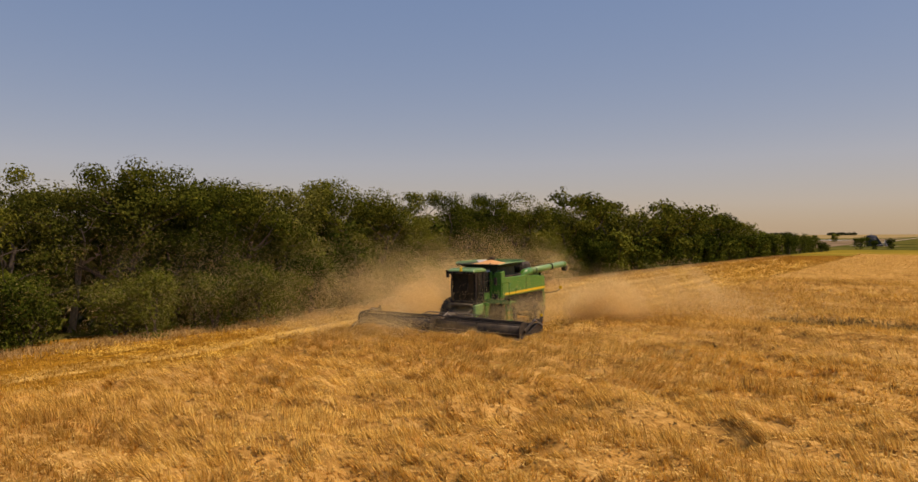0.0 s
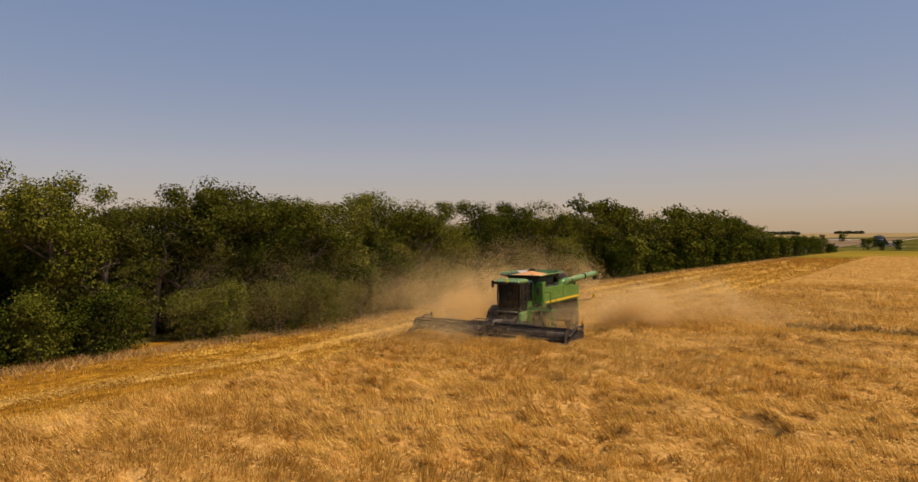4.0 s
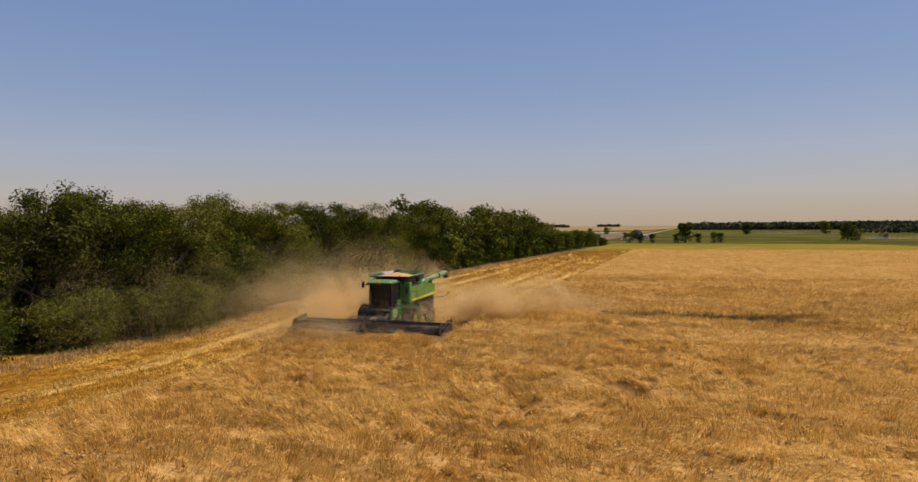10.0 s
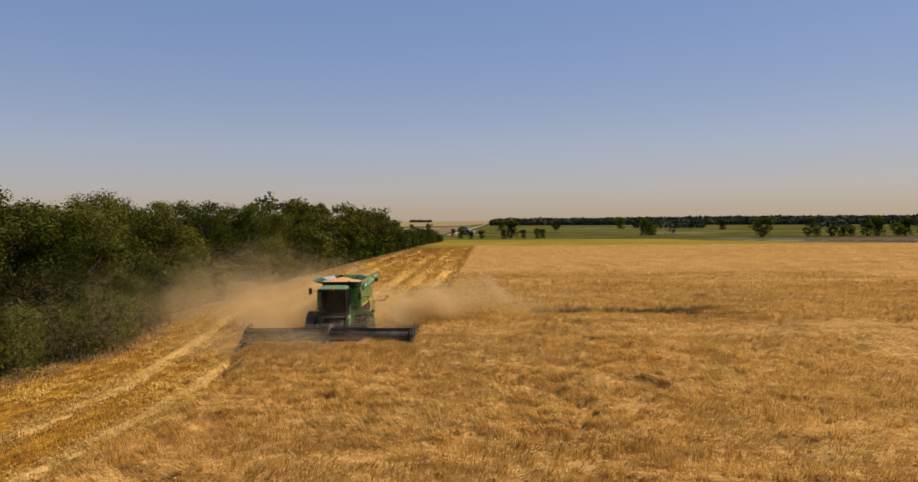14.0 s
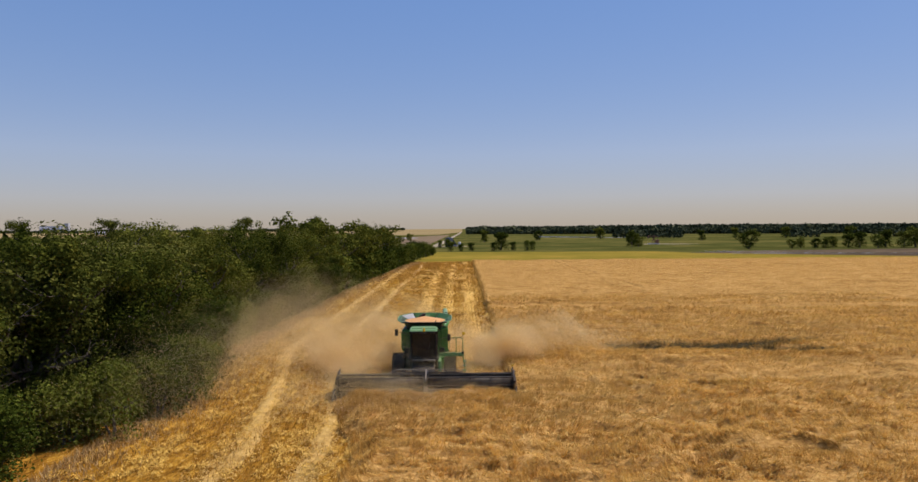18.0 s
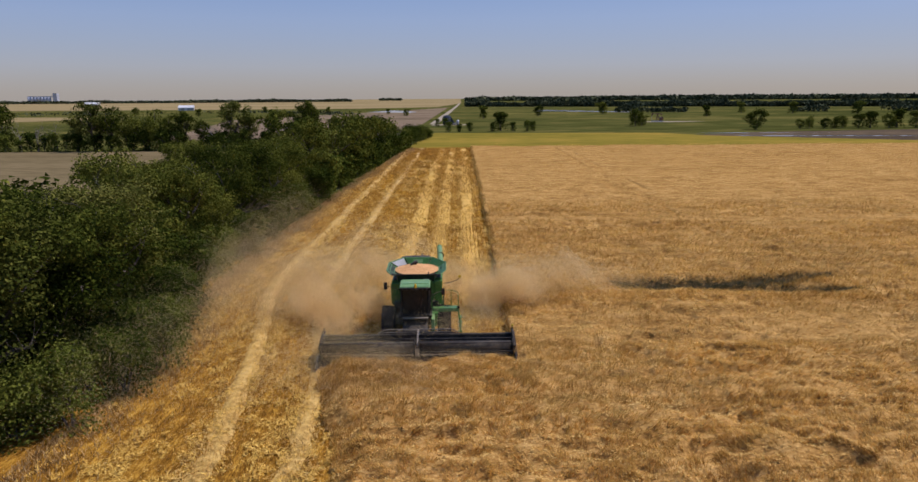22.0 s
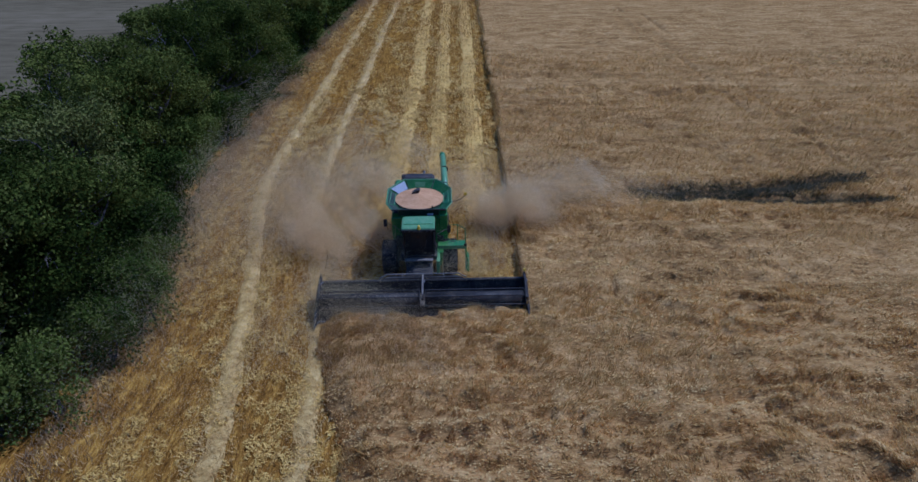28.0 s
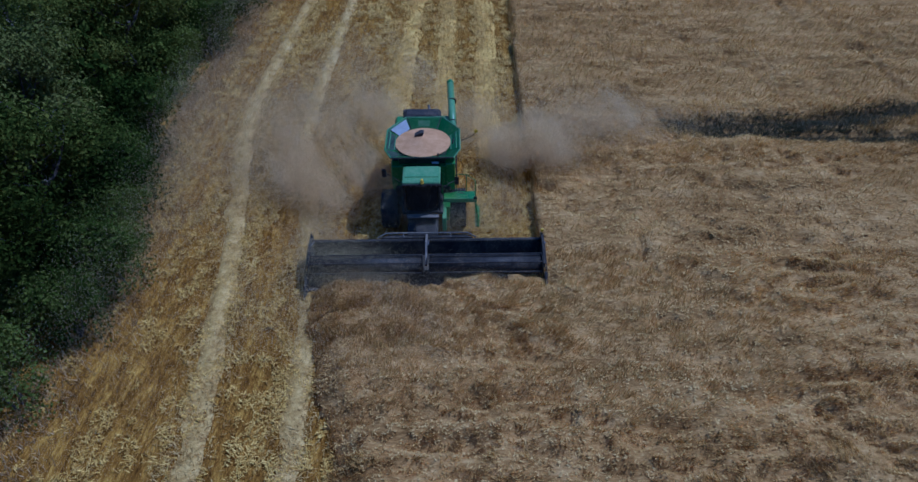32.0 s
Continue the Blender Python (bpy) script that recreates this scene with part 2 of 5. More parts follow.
M_TANK = material("dark_blue_tank_paint", [(0.018, 0.024, 0.036), (0.03, 0.04, 0.056), (0.06, 0.065, 0.07)], 0.7, spec=0.1, scales=(2.0, 0.3))
M_RUST = material("rust_brown_paint", [(0.10, 0.05, 0.03), (0.18, 0.09, 0.05), (0.26, 0.15, 0.09)], 0.8, scales=(1.0, 0.2))
M_CONCRETE = material("pale_concrete", [(0.38, 0.40, 0.43), (0.45, 0.47, 0.50)], 0.9, scales=(6, 1))

# ---- mesh helpers ----


def hash2(ix, iy, seed):
    n = (ix.astype(np.int64) * 374761393 + iy.astype(np.int64) * 668265263 + seed * 144665) & 0xFFFFFFFF
    n = ((n ^ (n >> 13)) * 1274126177) & 0xFFFFFFFF
    return ((n ^ (n >> 16)) & 0xFFFF) / 65535.0


def vnoise(x, y, seed=0):
    ix, iy = np.floor(x), np.floor(y)
    fx, fy = x - ix, y - iy
    fx, fy = fx * fx * (3 - 2 * fx), fy * fy * (3 - 2 * fy)
    a, b = hash2(ix, iy, seed), hash2(ix + 1, iy, seed)
    c, d = hash2(ix, iy + 1, seed), hash2(ix + 1, iy + 1, seed)
    return (a * (1 - fx) + b * fx) * (1 - fy) + (c * (1 - fx) + d * fx) * fy


def fbm(x, y, seed=0, octaves=4):
    out, amp, tot = 0, 1.0, 0
    for o in range(octaves):
        out = out + amp * vnoise(x * 2**o + 17.3 * o, y * 2**o + 9.1 * o, seed + o)
        tot += amp
        amp *= 0.55
    return out / tot


def mesh_from(name, verts, faces, mat, smooth=False):
    """A mesh from arrays; faces: an (n, 3) or (n, 4) array."""
    me = bpy.data.meshes.new(name)
    verts, faces = np.asarray(verts, np.float32), np.asarray(faces, np.int32)
    k = faces.shape[1]
    me.vertices.add(len(verts))
    me.vertices.foreach_set("co", verts.ravel())
    me.loops.add(faces.size)
    me.loops.foreach_set("vertex_index", faces.ravel())
    me.polygons.add(len(faces))
    me.polygons.foreach_set("loop_start", np.arange(0, faces.size, k, dtype=np.int32))
    me.polygons.foreach_set("loop_total", np.full(len(faces), k, np.int32))
    me.polygons.foreach_set("use_smooth", np.full(len(faces), smooth))
    me.update(calc_edges=True)
    me.materials.append(mat)
    return me


def thing(name, label, category, group="", kind="", at=None):
    ob = tagged(new(name), label, category, group, kind)
    ob.empty_display_size = 0.2
    if at is not None:
        ob.matrix_basis = at
    return ob


def part(name, bm, mat, parent=None, label="", smooth=False):
    if isinstance(bm, bpy.types.Mesh):
        me = bm
    else:
        me = bpy.data.meshes.new(name)
        if smooth:
            for f in bm.faces:
                f.smooth = True
        bm.to_mesh(me)
        bm.free()
        me.materials.append(mat)
    ob = new(name, me)
    ob.parent = parent
    return tagged(ob, label)


def box(x0, x1, y0, y1, z0, z1, bevel=0.02, bm=None):
    bm2 = bmesh.new()
    bmesh.ops.create_cube(bm2, size=1, matrix=Matrix.LocRotScale(((x0 + x1) / 2, (y0 + y1) / 2, (z0 + z1) / 2), None, (abs(x1 - x0), abs(y1 - y0), abs(z1 - z0))))
    if bevel:
        bmesh.ops.bevel(bm2, geom=list(bm2.edges), offset=min(bevel, 0.3 * min(abs(x1 - x0), abs(y1 - y0), abs(z1 - z0))), segments=2, affect="EDGES")
    return merge(bm, bm2)


def merge(bm, bm2):
    if bm is None:
        return bm2
    me = bpy.data.meshes.new("tmp")
    bm2.to_mesh(me)
    bm2.free()
    bm.from_mesh(me)
    bpy.data.meshes.remove(me)
    return bm


def rod(p0, p1, r0, r1=None, seg=10, bm=None, caps=True):
    p0, p1 = Vector(p0), Vector(p1)
    bm2 = bmesh.new()
    d = p1 - p0
    m = Matrix.Translation((p0 + p1) / 2) @ d.to_track_quat("Z", "Y").to_matrix().to_4x4()
    bmesh.ops.create_cone(bm2, cap_ends=caps, segments=seg, radius1=r0, radius2=r0 if r1 is None else r1, depth=d.length, matrix=m)
    return merge(bm, bm2)


def pipe(points, r, seg=8, bm=None):
    """A tube through the points, one ring a point."""
    bm2 = bmesh.new()
    pts = [Vector(p) for p in points]
    rings = []
    for i, p in enumerate(pts):
        d = (pts[min(i + 1, len(pts) - 1)] - pts[max(i - 1, 0)]).normalized()
        q = d.to_track_quat("Z", "Y")
        rr = r[i] if isinstance(r, (list, tuple)) else r
        rings.append([bm2.verts.new(p + q @ Vector((rr * math.cos(a), rr * math.sin(a), 0))) for a in np.linspace(0, 2 * math.pi, seg, endpoint=False)])
    for a, b in zip(rings, rings[1:]):
        for i in range(seg):
            bm2.faces.new((a[i], a[(i + 1) % seg], b[(i + 1) % seg], b[i]))
    bm2.faces.new(rings[0][::-1]), bm2.faces.new(rings[-1])
    return merge(bm, bm2)


def slab(profile, axis, a, b, bevel=0.015, bm=None):
    """A flat outline, pushed out along an axis from a to b. Outline in the other two axes, in order."""
    def at(u, v, w):
        return {"x": (w, u, v), "y": (u, w, v), "z": (u, v, w)}[axis]
    bm2 = bmesh.new()
    low, high = [bm2.verts.new(at(u, v, a)) for u, v in profile], [bm2.verts.new(at(u, v, b)) for u, v in profile]
    bm2.faces.new(low), bm2.faces.new(high[::-1])
    for i in range(len(low)):
        j = (i + 1) % len(low)
        bm2.faces.new((low[i], low[j], high[j], high[i]))
    bmesh.ops.recalc_face_normals(bm2, faces=bm2.faces)
    if bevel:
        bmesh.ops.bevel(bm2, geom=list(bm2.edges), offset=bevel, segments=1, affect="EDGES")
    return merge(bm, bm2)


def flecks(centres, size, seed=0, normal=None, mat=None, name="flecks"):
    """One small triangle at each centre, turned at random."""
    g = np.random.default_rng(seed)
    n = len(centres)
    a = g.normal(size=(n, 3))
    a /= np.linalg.norm(a, axis=1)[:, None]
    b = np.cross(a, g.normal(size=(n, 3)))
    b /= np.linalg.norm(b, axis=1)[:, None]
    s = (size * g.uniform(0.6, 1.4, n))[:, None]
    v = np.stack([centres + a * s * 0.6, centres - a * s * 0.35 + b * s * 0.5, centres - a * s * 0.35 - b * s * 0.5], 1)
    return mesh_from(name, v.reshape(-1, 3), np.arange(3 * n).reshape(-1, 3), mat)


def stalks(base, lean, length, width, mat, name, seed=0):
    """Thin upright triangles: a foot on the ground, a tip pushed aside by lean."""
    g = np.random.default_rng(seed)
    n = len(base)
    ang = g.uniform(0, np.pi, n)
    side = np.stack([np.cos(ang), np.sin(ang), np.zeros(n)], 1) * (width / 2)[:, None]
    up = np.zeros((n, 3))
    up[:, 2] = 1
    tip = base + (up + np.c_[lean, np.zeros(n)]) / np.sqrt(1 + (lean**2).sum(1))[:, None] * length[:, None]
    v = np.stack([base - side, base + side, tip], 1)
    return mesh_from(name, v.reshape(-1, 3), np.arange(3 * n).reshape(-1, 3), mat)


# ---- ground and fields ----
def sheet(name, outline, z, mat, label, kind="structure"):
    bm = bmesh.new()
    bm.faces.new([bm.verts.new((x, y, z)) for x, y in outline])
    ob = part(name, bm, mat)
    return tagged(ob, label, "ground", kind=kind)


def ring_ground():
    xs = np.concatenate([np.linspace(-4900, -500, 12), np.linspace(-400, 500, 46), np.linspace(600, 4900, 12)])
    ys = np.concatenate([np.linspace(-600, -100, 6), np.linspace(-80, 400, 25), np.linspace(500, 4900, 24)])
    X, Y = np.meshgrid(xs, ys, indexing="ij")
    Z = np.zeros_like(X) - 0.02
    nx, ny = X.shape
    i = np.arange(nx * ny).reshape(nx, ny)
    f = np.stack([i[:-1, :-1], i[1:, :-1], i[1:, 1:], i[:-1, 1:]], -1).reshape(-1, 4)
    ob = new("ground", mesh_from("ground", np.stack([X, Y, Z], -1).reshape(-1, 3), f, M_PASTURE))
    tagged(ob, "flat green and tan pasture reaching the horizon", "ground", kind="structure")


ring_ground()
sheet("field_stubble", [(-18, -90), (420, -90), (420, 160), (-13, 160), (-15, 80), (-18, 30)], 0.0, M_STUBBLE_GROUND, "golden stubble ground of the grain field")
sheet("field_fallow", [(-420, -90), (-27, -90), (-27, 152), (-60, 154), (-420, 152)], 0.0, M_GREY_FIELD, "grey tan fallow field behind the tree row")
sheet("field_yellow", [(-13, 160.1), (420, 160.1), (420, 185), (150, 190), (90, 216), (80, 232), (-8, 240)], 0.0, M_YELLOW, "strip of yellow green cut grass")
sheet("field_wet", [(88, 214), (150, 176), (420, 172), (420, 250), (190, 244), (120, 232)], 0.02, M_DARK_SOIL, "dark wet bare soil")
sheet("field_bare", [(-19, 200), (-105, 206), (-150, 420), (-105, 560), (-60, 700), (-14, 900)], 0.02, M_BARE, "pinkish grey bare soil field")
sheet("field_tan", [(-3800, 850), (-140, 850), (-30, 960), (5, 1500), (5, 4800), (-3800, 4800)], 0.04, M_TAN, "tan ripe fields towards the horizon")
sheet("field_tan_strip", [(-700, 420), (-300, 400), (-240, 470), (-320, 520), (-800, 560)], 0.04, M_TAN, "tan strip in the far pasture")
sheet("water", [(100, 207), (140, 201), (185, 199), (165, 201.5), (130, 206), (104, 208.6)], 0.05, M_WATER, "thin sheet of standing water on wet soil")
sheet("water", [(92, 227), (130, 223.5), (150, 223), (128, 225), (108, 228.5)], 0.05, M_WATER, "thin sheet of standing water on wet soil")
sheet("water", [(-90, 640), (-45, 600), (-40, 640), (-70, 720)], 0.06, M_WATER, "thin sheet of standing water on bare soil")
sheet("water", [(75, 640), (150, 560), (160, 580), (90, 700)], 0.06, M_WATER, "pale pond in the pasture")
sheet("road", [(-14.2, 335), (-9.8, 335), (-6.4, 600), (-1.6, 980), (3.2, 1500), (-0.4, 1500), (-5.4, 980), (-10.6, 600)], 0.06, M_GRAVEL, "straight pale gravel farm road")
sheet("gravel_pad", [(-13, 315), (5, 315), (6, 325), (-12, 328)], 0.07, M_GRAVEL, "pale gravel pad round the tank")
sheet("gravel_pad", [(104, 338), (122, 338), (140, 345), (120, 349), (105, 348)], 0.07, M_GRAVEL, "pale gravel pad under the pump")


def shift(y):
    """How far the cut lines swing to the right beside and ahead of the harvester."""
    return np.interp(y, [-40, -20, -11.7, -6, -1.4, 3, 8, 12.5, 17], [3.3, 3.6, 3.8, 3.4, 2.9, 2.2, 1.1, 0.25, 0.0])


def edge_right(y):
    return 5.5 + 0.35 * (fbm(y * 0.12, y * 0 + 3.0, 5) - 0.5) + 0.25 * (fbm(y * 0.8, y * 0 + 1.0, 6) - 0.5)


def edge_left(y):
    return np.interp(y, [-40, -20, -10.5, -8.4, -2.2], [-3.0, -3.6, -2.6, -3.6, -5.1]) + (0.9 * (fbm(y * 0.3, y * 0 + 8.0, 7) - 0.5) + 0.5 * (fbm(y * 1.3, y * 0 + 2.0, 8) - 0.5)) * np.clip((-2.4 - y) / 1.5, 0, 1)


def front(x):
    """Where the standing crop begins ahead of the cutting head."""
    return -1.72 + 0.045 * x + 0.5 * (fbm(x * 0.9, x * 0 + 4.0, 19) - 0.5)


def is_crop(x, y):
    far_end = 159 + 0.6 * fbm(x * 0.2, y * 0, 9)
    return np.where(y > front(x), x > edge_right(y), x > edge_left(y)) & (y < far_end)


DITCH = (22.4, 12.5)


def trough(x):
    """Middle lines of the two furrows of the hollow."""
    k = x - DITCH[0]
    return DITCH[1] + 1.0 + 0.16 * k + 0.3 * np.sin(x * 0.5), DITCH[1] - 0.7 - 0.12 * k + 0.35 * np.sin(x * 0.41 + 2)


def ditch(x, y):
    """1 inside the furrows where the crop has failed, 0 outside."""
    u = (x - DITCH[0]) / 8.2
    rough = 0.9 * (fbm(x * 0.8, y * 1.3, 35, 3) - 0.5)
    out = 0
    for c, wide in zip(trough(x), (0.85, 0.5)):
        d = y - c
        v = np.where(d > 0, d / 0.55, -d / 1.7) / wide
        out = np.maximum(out, np.clip(1.45 + rough - np.sqrt(u**6 + v * v), 0, 1))
    weedy = np.sqrt(((x - 23.5) / 4.5) ** 2 + ((y - DITCH[1] - 0.3) / 1.1) ** 2)
    out = np.maximum(out, 0.75 * np.clip(1.3 - weedy + rough, 0, 1))
    bare = np.sqrt(((x - 75) / 7.5) ** 2 + ((y - 73.5) / 1.6) ** 2)
    return np.maximum(out, np.clip(1.4 - bare + rough, 0, 1))


def canopy(x, y):
    """Height of the crop's top."""
    wx, wy = x + 2.2 * (fbm(x * 0.25, y * 0.25, 31) - 0.5), y + 1.6 * (fbm(x * 0.25, y * 0.25, 33) - 0.5)
    waves = 1 - np.abs(2 * fbm(wx * 0.15, wy * 0.42, 21, 3) - 1) * 2.0
    lumps = fbm(wx * 0.75, wy * 1.35, 22, 4)
    folds = 1 - np.abs(2 * fbm(wx * 0.42, wy * 0.95, 24, 3) - 1) * 2.2
    lodged = np.clip((fbm(x * 0.075, y * 0.11, 23, 3) - 0.42) * 5, 0.15, 1) + 0.8 * np.exp(-(((x - 15) / 9) ** 2 + ((y + 6) / 11) ** 2))
    near = np.clip(1 - (np.abs(y + 5) - 40) / 70, 0.22, 1)
    z = 0.66 + near * (0.12 * (waves - 0.4) + (0.46 * (lumps - 0.5) + 0.32 * (folds - 0.45)) * (0.15 + 1.05 * lodged))
    crease = np.clip(1 - np.abs(fbm(wx * 0.11, wy * 0.17, 27, 3) - 0.5) / 0.016, 0, 1)
    z = z - 0.34 * crease * np.clip(1 - (np.abs(y + 2) - 22) / 25, 0, 1)
    z = z - 0.30 * np.clip((fbm(x * 0.05, y * 0.45, 28, 2) - 0.68) * 9, 0, 1) * (y > 20)
    k = np.abs((x - DITCH[0]) / 8.2) < 1.05
    far_side, near_side = trough(x)
    z = z + k * (0.16 * np.exp(-((y - far_side - 1.3) / 0.7) ** 2) + 0.2 * np.exp(-((y - near_side - 1.1) / 0.6) ** 2)) + 0.35 * np.exp(-(((x - 18) / 5) ** 2 + ((y - 6.3) / 1.9) ** 2))
    z = z - 0.30 * near * np.clip((fbm(x * 0.5, y * 0.9, 25, 2) - 0.66) * 7, 0, 1)
    track = np.minimum(np.abs(x - 30.4 - 0.4 * np.sin(y * 0.05)), np.abs(x - 27.9 - 0.4 * np.sin(y * 0.05)))
    z = z - 0.32 * np.clip(1.3 - track / 0.3, 0, 1) * (y > 15) * np.clip((fbm(x * 0 + np.sign(x - 29.2), y * 0.16, 41) - 0.42) * 5, 0, 1)
    rim = np.where(y < -1.5, np.clip((x - edge_left(y)) / 1.3 + 0.12, 0.12, 1) * (1 - 0.1 * np.clip(1 - (-2.0 - y) / 2.5, 0, 1) * np.clip((6.6 - x) / 1.5, 0, 1)), 1)
    return np.maximum(rim * z - 0.52 * ditch(x, y), 0.05)


def build_canopy():
    xs = np.concatenate([np.arange(-6.4, 48, 0.28), 48 + np.cumsum(0.28 * 1.035 ** np.arange(115))])
    ys = np.concatenate([-46 - np.cumsum(0.3 * 1.08 ** np.arange(28))[::-1], np.arange(-46, 34, 0.28), 34 + np.cumsum(0.28 * 1.022 ** np.arange(112))])
    ys = ys[ys < 160.5]
    X, Y = np.meshgrid(xs, ys, indexing="ij")
    jx, jy = (vnoise(X * 7, Y * 7, 51) - 0.5) * 0.16, (vnoise(X * 7, Y * 7, 52) - 0.5) * 0.16
    X2, Y2 = X + jx, Y + jy
    Z = canopy(X2, Y2)
    nx, ny = X.shape
    idx = np.arange(nx * ny).reshape(nx, ny)
    inside = is_crop((X[:-1, :-1] + X[1:, 1:]) / 2, (Y[:-1, :-1] + Y[1:, 1:]) / 2)
    quads = np.stack([idx[:-1, :-1], idx[1:, :-1], idx[1:, 1:], idx[:-1, 1:]], -1)
    faces = [quads[inside]]
    top = np.stack([X2, Y2, Z], -1).reshape(-1, 3)
    low = top.copy()
    low[:, 2] = -0.01
    pad = np.pad(inside, 1)
    n = nx * ny
    for dx, dy, a, b in ((-1, 0, 3, 0), (1, 0, 1, 2), (0, -1, 0, 1), (0, 1, 2, 3)):
        rim = inside & ~pad[1 + dx:pad.shape[0] - 1 + dx, 1 + dy:pad.shape[1] - 1 + dy]
        q = quads[rim]
        faces.append(np.stack([q[:, a], q[:, a] + n, q[:, b] + n, q[:, b]], -1))
    v, f = np.concatenate([top, low]), np.concatenate(faces)
    used, inv = np.unique(f, return_inverse=True)
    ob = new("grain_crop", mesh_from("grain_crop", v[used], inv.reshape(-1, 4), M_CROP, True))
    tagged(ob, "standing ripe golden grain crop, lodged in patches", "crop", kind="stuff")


build_canopy()


def scatter_crop(n, x0, x1, y0, y1, seed, name, size=1.0):
    g = np.random.default_rng(seed)
    x, y = g.uniform(x0, x1, n), g.uniform(y0, y1, n)
    y = np.where(y > y1 - 0.2 * (y1 - y0), y + g.uniform(0, 0.25, n) * (y1 - y0) * (y1 < 150), y)
    keep = is_crop(x, y) & (ditch(x, y) < 0.5)
    x, y = x[keep], y[keep]
    z = canopy(x, y)
    cx, cy = np.floor(x / 0.45 + 0.5 * fbm(x, y, 63, 2)), np.floor(y / 0.38 + 0.5 * fbm(x, y, 64, 2))
    ang = 9.0 * fbm(x * 0.11, y * 0.17, 61, 3) + 1.3 * hash2(cx, cy, 65)
    k = 0.2 + 1.7 * np.clip(fbm(x * 0.35, y * 0.5, 69, 3) - 0.35, 0, 1) + 0.35 * hash2(cx, cy, 66)
    lean = np.stack([np.cos(ang) * k, np.sin(ang) * k], 1) + g.normal(0, 0.25, (len(x), 2))
    length = g.uniform(0.28, 0.48, len(x)) * size * (0.75 + 0.6 * hash2(cx, cy, 67))
    z = z + 0.06 * (hash2(cx, cy, 68) - 0.4)
    base = np.stack([x, y, np.maximum(z - 0.20, 0)], 1)
    ob = new(name, stalks(base, lean, length, g.uniform(0.022, 0.055, len(x)) * size, M_BLADE, name, seed))
    tagged(ob, "leaning stalks and ears of ripe grain", "crop", kind="stuff")


scatter_crop(480000, -6.4, 32, -30, 8, 101, "grain_stalks")
scatter_crop(150000, -5, 20, -25, -2, 105, "grain_stalks", 0.9)
scatter_crop(34000, -5, 6, -6, -1.8, 104, "grain_stalks")
scatter_crop(150000, 5, 60, 8, 45, 102, "grain_stalks", 1.3)
scatter_crop(60000, 5, 140, 45, 159, 103, "grain_stalks", 1.25)


def scatter_ears(n, x0, x1, y0, y1, seed, size):
    """Nodding ears that lie nearly level on top of the stalks."""
    g = np.random.default_rng(seed)
    x, y = g.uniform(x0, x1, n), g.uniform(y0, y1, n)
    mid, half = (y0 + y1) / 2, (y1 - y0) / 2
    keep = is_crop(x, y) & (ditch(x, y) < 0.4) & (g.random(n) < np.clip((half - np.abs(y - mid)) / (0.45 * half), 0, 1))
    x, y = x[keep], y[keep]
    n = len(x)
    c = np.stack([x, y, canopy(x, y) + g.uniform(-0.03, 0.09, n)], 1)
    a = g.uniform(0, 6.28, n)
    ln, wd = size * g.uniform(0.8, 1.6, n), size * g.uniform(0.3, 0.55, n)
    d = np.stack([np.cos(a) * ln, np.sin(a) * ln, g.normal(0, 0.12, n) * ln], 1)
    w = np.stack([-np.sin(a) * wd, np.cos(a) * wd, g.normal(0, 0.1, n) * wd], 1)
    v = np.stack([c - d - w, c - d * 0.8 + w, c + d], 1).reshape(-1, 3)
    tagged(new("grain_ears", mesh_from("grain_ears", v, np.arange(3 * n).reshape(-1, 3), M_EAR)), "pale nodding ears of ripe grain", "crop", kind="stuff")


scatter_ears(210000, -5, 40, -34, 34, 111, 0.058)
scatter_ears(100000, 5, 110, -10, 175, 112, 0.13)


def edge_stalks():
    """Upright stalks along the cut faces of the crop."""
    g = np.random.default_rng(5)
    y = g.uniform(-1.8, 158, 26000)
    x = edge_right(y) + g.uniform(-0.12, 0.25, len(y))
    base = np.stack([x, y, np.zeros(len(y))], 1)
    n = len(base)
    ob = new("crop_edge_stalks", stalks(base, g.normal(0, 0.25, (n, 2)), g.uniform(0.5, 0.95, n), g.uniform(0.025, 0.05, n), M_BLADE, "crop_edge_stalks", 3))
    tagged(ob, "upright stalks on the cut edge of the crop", "crop", kind="stuff")


edge_stalks()


